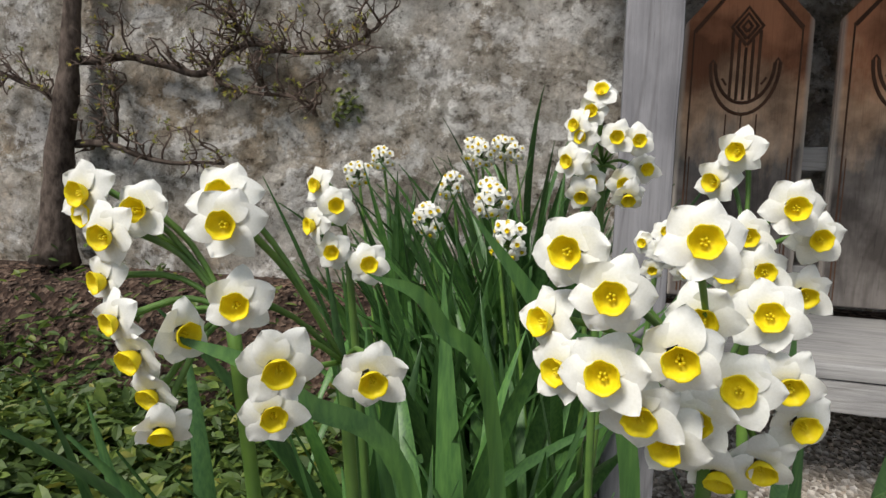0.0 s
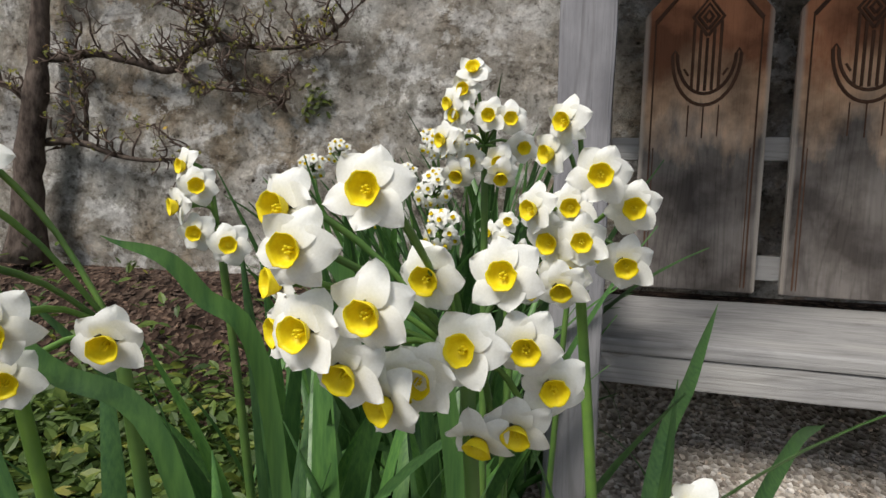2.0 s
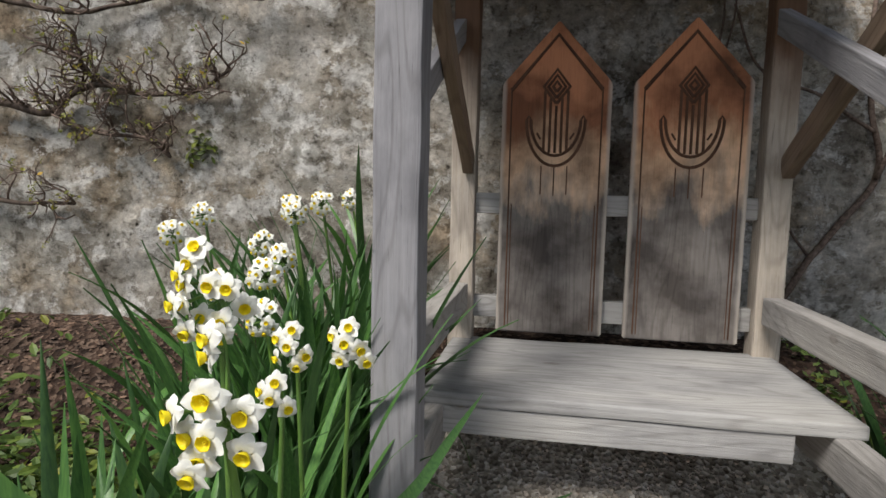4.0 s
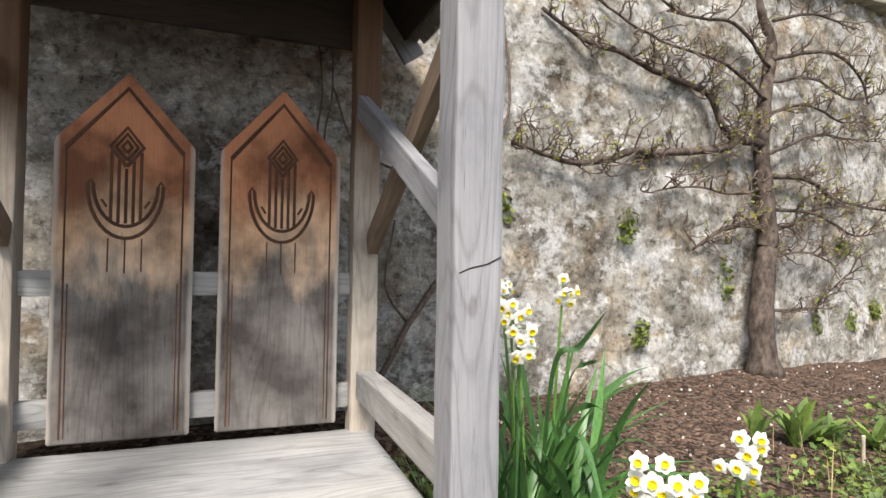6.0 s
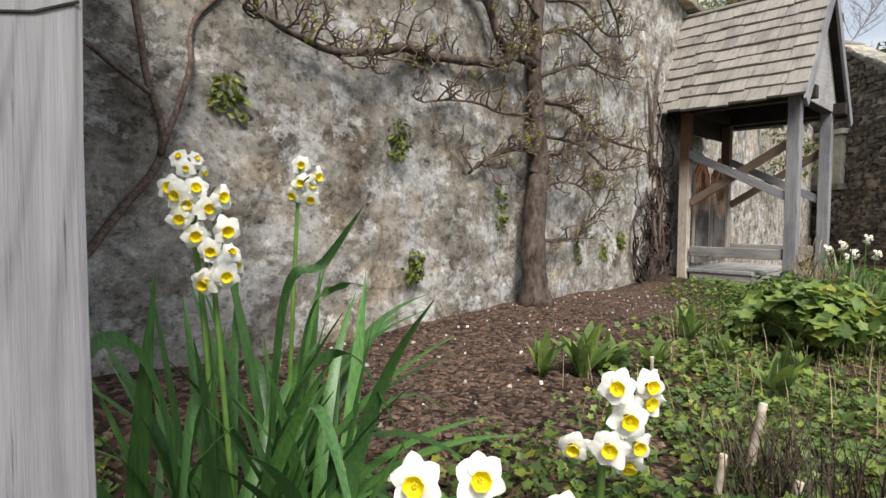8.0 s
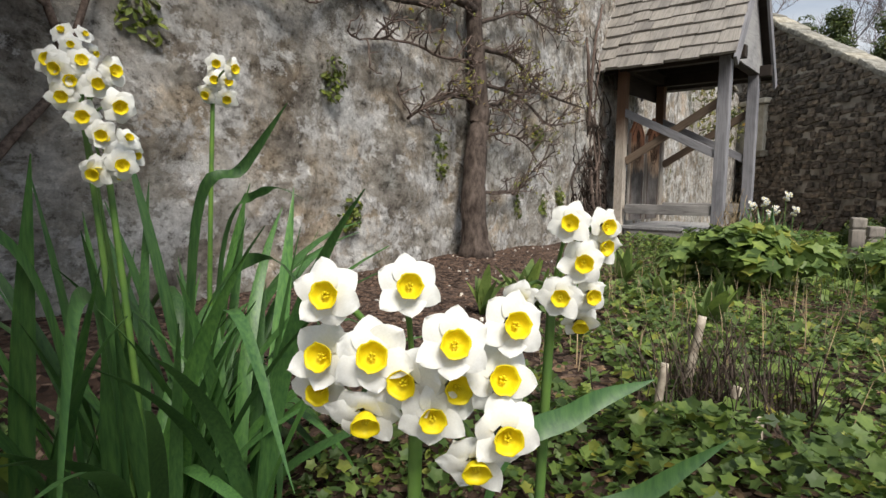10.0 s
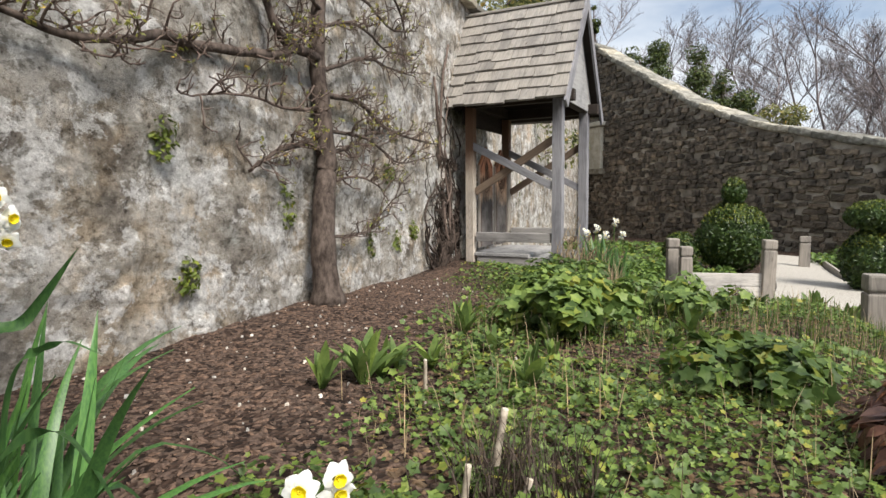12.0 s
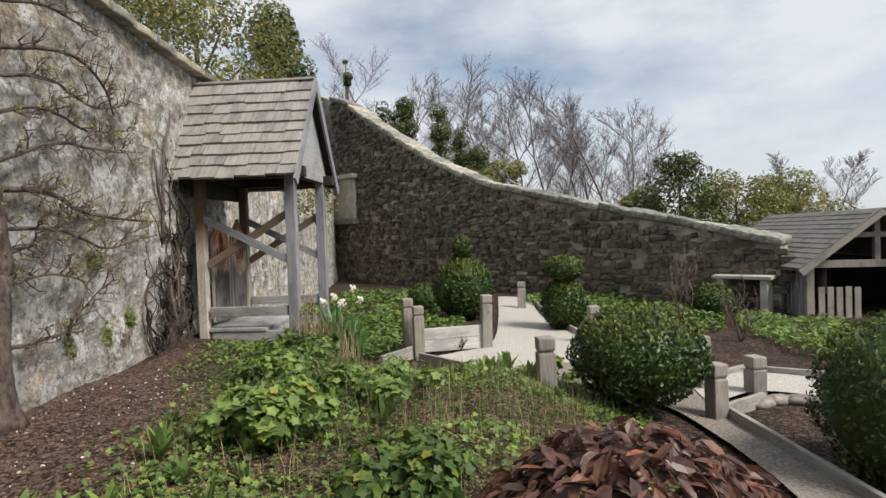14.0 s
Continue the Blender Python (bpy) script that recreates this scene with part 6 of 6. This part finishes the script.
def far_bed(cx, cy, rx, ry, count, h, leaf, mat, seed, label):
    rnd = np.random.RandomState(seed)
    a, r = rnd.uniform(0, 6.283, count), np.sqrt(rnd.uniform(0, 1, count))
    x, y = cx + rx * r * np.cos(a), cy + ry * r * np.sin(a)
    c = np.array([noise.noise(Vector((i * 1.3, j * 1.3, seed))) * 0.5 + 0.5 for i, j in zip(x, y)])
    p = np.stack([x, y, np.array([ground_z(i, j) for i, j in zip(x, y)]) + 0.02 + h * c * rnd.uniform(0, 1, count)], 1)
    p = p[c > 0.3]
    n = len(p)
    nrm = np.stack([rnd.normal(size=n) * .6, rnd.normal(size=n) * .6, np.ones(n)], 1)
    nrm /= np.linalg.norm(nrm, axis=1)[:, None]
    aa = np.cross(nrm, rnd.normal(size=(n, 3)))
    aa /= np.linalg.norm(aa, axis=1)[:, None]
    return tagged(leaf_shapes("bed_greenery", p, aa, np.cross(nrm, aa), nrm, leaf * rnd.uniform(0.5, 1.3, n)[:, None], mat), label, "ground cover", kind="stuff")


far_bed(10.6, 2.7, 1.9, 1.2, 4200, 0.32, 0.06, FAR, 51, "green perennials in the raised bed")
far_bed(14.5, 4.5, 4.0, 2.6, 3800, 0.16, 0.07, FAR, 52, "rough grass below the rubble wall")
far_bed(12.6, -1.9, 2.3, 1.3, 3000, 0.30, 0.06, FAR, 53, "green perennials along the rubble wall")
far_bed(9.6, -3.9, 2.6, 1.0, 3400, 0.34, 0.055, HERB2, 54, "lush green perennials in the lower bed")
far_bed(15.2, -0.9, 1.5, 1.2, 1500, 0.3, 0.07, FAR, 55, "green perennials along the rubble wall")
far_bed(7.0, 1.5, 0.5, 0.6, 700, 0.08, 0.03, FAR, 56, "low green plants at the path edge")

# bare rose bushes
def bare_bush(x, y, h, n, seed, label, mat=None, spread_=0.5, name="bare_bush"):
    rnd = random.Random(seed)
    b = empty(name, pose(x, y, ground_z(x, y)), label, "bush", "bare shrubs")
    tv, tf = [], []

    def grow(p, d, L, r, k):
        pts = [p]
        for i in range(4):
            d = (d + Vector((rnd.uniform(-.35, .35), rnd.uniform(-.35, .35), rnd.uniform(-.1, .3)))).normalized()
            pts.append(pts[-1] + d * L / 4)
        v1, f1 = tube(pts, [r * (1 - .12 * i) for i in range(5)], 5)
        o = len(tv)
        tv.extend(v1)
        tf.extend(tuple(i + o for i in ff) for ff in f1)
        if k:
            for q in pts[2:]:
                grow(q, (d + Vector((rnd.uniform(-.9, .9), rnd.uniform(-.9, .9), rnd.uniform(-.2, .6)))).normalized(), L * .6, r * .6, k - 1)
    for i in range(n):
        grow(Vector((0, 0, -0.02)), Vector((rnd.uniform(-spread_, spread_), rnd.uniform(-spread_, spread_), 1)).normalized(), h * rnd.uniform(.5, .8), 0.012, 2)
    raw("branch", tv, tf, mat or TWIG, b, True)
    return b


bare_bush(11.2, -2.2, 1.5, 6, 3, "leafless rose bush with reddish bare stems")
bare_bush(9.8, -2.6, 0.8, 5, 4, "leafless rose bush with bare stems")
bare_bush(7.2, 2.9, 0.6, 6, 5, "dry bare stems beside the seat", STRAW)
bare_bush(9.25, 1.55, 0.25, 8, 8, "dry brown tuft at the foot of the board", TWIG, 1.2)


# ---- barn-like shelter at the low end of the wall ----
SLATE = m_wood("barn_shingle", (0.15, 0.135, 0.12), (0.26, 0.24, 0.22), (0.09, 0.08, 0.07), axis=1)
hut = empty("timber_shelter", pose(16.9, -6.5, -0.82, 0, 0, -3), "open oak-framed shelter with shingled gable roof", "shelter")
W2, D2, EH, RH = 1.2, 4.2, 1.42, 2.42
for sx in (-1, 1):
    for yy in (0, D2):
        part("post", beam(0.14, 0.14, EH, 0.01), OAKPOST, hut, m=pose(-yy, sx * W2, EH / 2))
    mm, ln = strut((-D2 / 2 + 0.2, sx * (W2 + 0.25), EH - 0.1), (-D2 / 2 + 0.2, 0, RH), 0, 0, (0, sx * 0.6, 1))
    deck = part("roof_slope", beam(D2 + 0.9, 0.05, ln, 0.0), SLATE, hut, m=mm)
    nrows = 12
    for r in range(nrows):
        part("shingle_course", beam(D2 + 0.95, 0.03, ln / nrows * 1.15, 0.004, 0.006, 14, 0), SLATE, deck, m=pose(0, 0.045, -ln / 2 + ln / nrows * (r + 0.5), 4))
    for yy in (0.35,):
        m3, l3 = strut((-D2 - 0.25, sx * (W2 + 0.25), EH - 0.15), (-D2 - 0.25, 0, RH), 0, 0, (1, 0, 0))
        part("barge_board", beam(0.14, 0.04, l3, 0.005), OAKPOST, hut, m=m3)
part("tie_beam", beam(0.12, 2 * W2, 0.14, 0.008), OAKPOST, hut, m=pose(-D2, 0, EH))
part("collar", beam(0.1, W2, 0.1, 0.008), OAKPOST, hut, m=pose(-D2, 0, EH + 0.55))
part("king_post", beam(0.1, 0.1, 0.95, 0.008), OAKPOST, hut, m=pose(-D2, 0, EH + 0.5))
# Walls toned near-black, so their colour carries the shade of the interior.
part("back_wall", beam(0.06, 2 * W2, EH + 0.1, 0.0), SHADEWOOD, hut, m=pose(0.2, 0, EH / 2))
part("side_wall", beam(D2, 0.06, EH, 0.0), SHADEWOOD, hut, m=pose(-D2 / 2, -W2, EH / 2))
for k in range(24):
    part("slat", beam(0.11, 0.03, EH - 0.25 + 0.12 * math.sin(k * 2.7), 0.006, 0.006, 5), GREY, hut, m=pose(-D2 + 0.15 + 0.17 * k, W2 + 0.06, (EH - 0.1) / 2))
for k in range(5):
    part("picket", beam(0.03, 0.11, 0.95 + 0.1 * math.sin(k * 3.1), 0.006, 0.005, 4), OAKPOST, hut, m=pose(-D2 - 0.05, W2 - 0.2 - 0.16 * k, 0.5))


# ---- trees and far country beyond the walls ----
FARBARK = m_simple("birch_bark", (0.12, 0.10, 0.10), (0.24, 0.205, 0.20), 4)
PINE = m_leaf("conifer_leaf", (0.035, 0.06, 0.018), (0.10, 0.13, 0.035), trans=0.2)
WILLOW = m_leaf("budding_leaf", (0.13, 0.14, 0.05), (0.27, 0.27, 0.11), trans=0.35)


def bare_tree(x, y, h, seed, label, z=0.0, levels=4):
    rnd = random.Random(seed)
    t = empty("bare_tree", pose(x, y, z), label, "tree", "bare trees beyond the wall")
    tv, tf = [], []
    tw = [[], []]

    def grow(p, d, L, r, k):
        pts = [p]
        n = 4 if k else 2
        for i in range(n):
            d = (d + Vector((rnd.uniform(-.2, .2), rnd.uniform(-.2, .2), rnd.uniform(-.06, .12)))).normalized()
            pts.append(pts[-1] + d * L / n)
        v1, f1 = tube(pts, [max(0.006, r * (1 - .13 * i)) for i in range(n + 1)], 3 if k < 2 else 6)
        tgt = tw if k < 2 else (tv, tf)
        o = len(tgt[0])
        tgt[0].extend(v1)
        tgt[1].extend(tuple(i + o for i in ff) for ff in f1)
        if k:
            for q in pts[1:]:
                for _ in range(5 if k == 1 else 3 if k == 2 else 2):
                    a = rnd.uniform(0, 6.28)
                    e = rnd.uniform(0.5, 1.05)
                    grow(q, (d * 0.8 + Vector((math.cos(a) * e, math.sin(a) * e, 0.2))).normalized(), L * rnd.uniform(.36, .56) * (1.2 - 0.5 * pts.index(q) / n), r * .40, k - 1)
    grow(Vector((0, 0, -0.3)), Vector((rnd.uniform(-.05, .05), rnd.uniform(-.05, .05), 1)), h * 0.66, h * 0.0062, levels - 1)
    raw("trunk", tv, tf, FARBARK, t, True)
    tagged(raw("twig", tw[0], tw[1], FARBARK, t), kind="stuff")
    return t


def leafy_tree(x, y, z, h, rad, count, leaf, mat, seed, label, cone=False, group="evergreen trees beyond the wall"):
    rnd = random.Random(seed)
    t = empty("tree", pose(x, y, z), label, "tree", group)
    v, f = tube([(0, 0, -0.3), (0.05, 0, h * 0.45), (0, 0.05, h * 0.9)], [h * 0.02, h * 0.014, h * 0.005], 8)
    raw("trunk", v, f, BARK, t, True)
    cs = []
    for k in range(46):
        u = rnd.uniform(0.18, 1.0)
        r = rad * (1.05 - u if cone else math.sin(math.pi * min(0.97, 0.15 + 0.8 * u)) ** 0.8) * rnd.uniform(0.45, 1.0)
        a = rnd.uniform(0, 6.28)
        c = Vector((r * math.cos(a), r * math.sin(a), u * h))
        cs.append((c.x, c.y, c.z, rad * rnd.uniform(0.16, 0.36)))
        if k % 5 == 0:
            v, f = tube([(0, 0, c.z * 0.75), c * 0.6 + Vector((0, 0, c.z * 0.3)), c], [h * .006, h * .004, h * .002], 5)
            raw("limb", v, f, BARK, t, True)
    crown = leaf_cloud("crown", cs, count, leaf, mat, seed, (1, 1, 0.75), t, 0, 0.5)
    tagged(crown, kind="stuff")
    return t


def ray14(u, dist):
    """A place beyond the wall by its bearing from the end of the walk."""
    b = math.radians(5.6) - math.atan((u - 784) / 1020)
    return 0.99 + dist * math.cos(b), 0.91 + dist * math.sin(b)


for k, (u, dist, h) in enumerate(((885, 44, 14), (915, 47, 14.5), (945, 46, 14), (985, 44, 14), (1030, 48, 12), (1065, 46, 13.5), (1095, 44, 13.5), (1125, 47, 12), (820, 50, 15), (760, 52, 16), (600, 48, 18), (690, 50, 16), (1155, 50, 11), (860, 52, 13))):
    x, y = ray14(u, dist)
    bare_tree(x, y, h * 1.2, 100 + k, "tall bare leafless birch beyond the wall", -1.0, 4)
for k, (u, dist, h, rad) in enumerate(((1400, 48, 8, 4), (1480, 50, 8.5, 4.5), (1320, 46, 6, 3.5))):
    x, y = ray14(u, dist)
    bare_tree(x, y, h * 1.1, 130 + k, "low spreading bare tree beyond the wall", -1.0, 4)
leafy_tree(14.2, 7.9, 0, 7.6, 3.0, 16000, 0.055, WILLOW, 1, "olive-green budding tree leaning over the plastered wall", group="trees behind the plastered wall")
leafy_tree(10.8, 7.2, 0, 6.0, 2.4, 10000, 0.05, WILLOW, 2, "olive-green budding tree behind the plastered wall", group="trees behind the plastered wall")
leafy_tree(20.0, 8.2, 0, 9.2, 2.4, 12000, 0.085, PINE, 3, "dark green conifer behind the plastered wall", True, group="trees behind the plastered wall")
for k, (u, dist, h, rad) in enumerate(((625, 40, 14.0, 1.0), (700, 38, 11.0, 2.0), (728, 38, 10.8, 1.9), (785, 38, 10.2, 2.2), (822, 40, 9.4, 1.9), (850, 36, 7.6, 2.0))):
    x, y = ray14(u, dist)
    leafy_tree(x, y, -0.5, h, rad, 5200, 0.10, PINE, 20 + k, "dark narrow evergreen beyond the rubble wall", k != 1)
for k, (u, dist, h, rad, mt) in enumerate(((1210, 30, 5.4, 2.6, PINE), (1310, 34, 4.7, 3.0, WILLOW), (1140, 32, 4.0, 2.0, WILLOW), (1390, 36, 4.6, 3.0, WILLOW), (900, 34, 6.2, 2.4, WILLOW))):
    x, y = ray14(u, dist)
    leafy_tree(x, y, -0.8, h, rad, 6500, 0.10, mt, 40 + k, "bushy evergreen shrub beyond the wall", False, "shrubs beyond the wall")
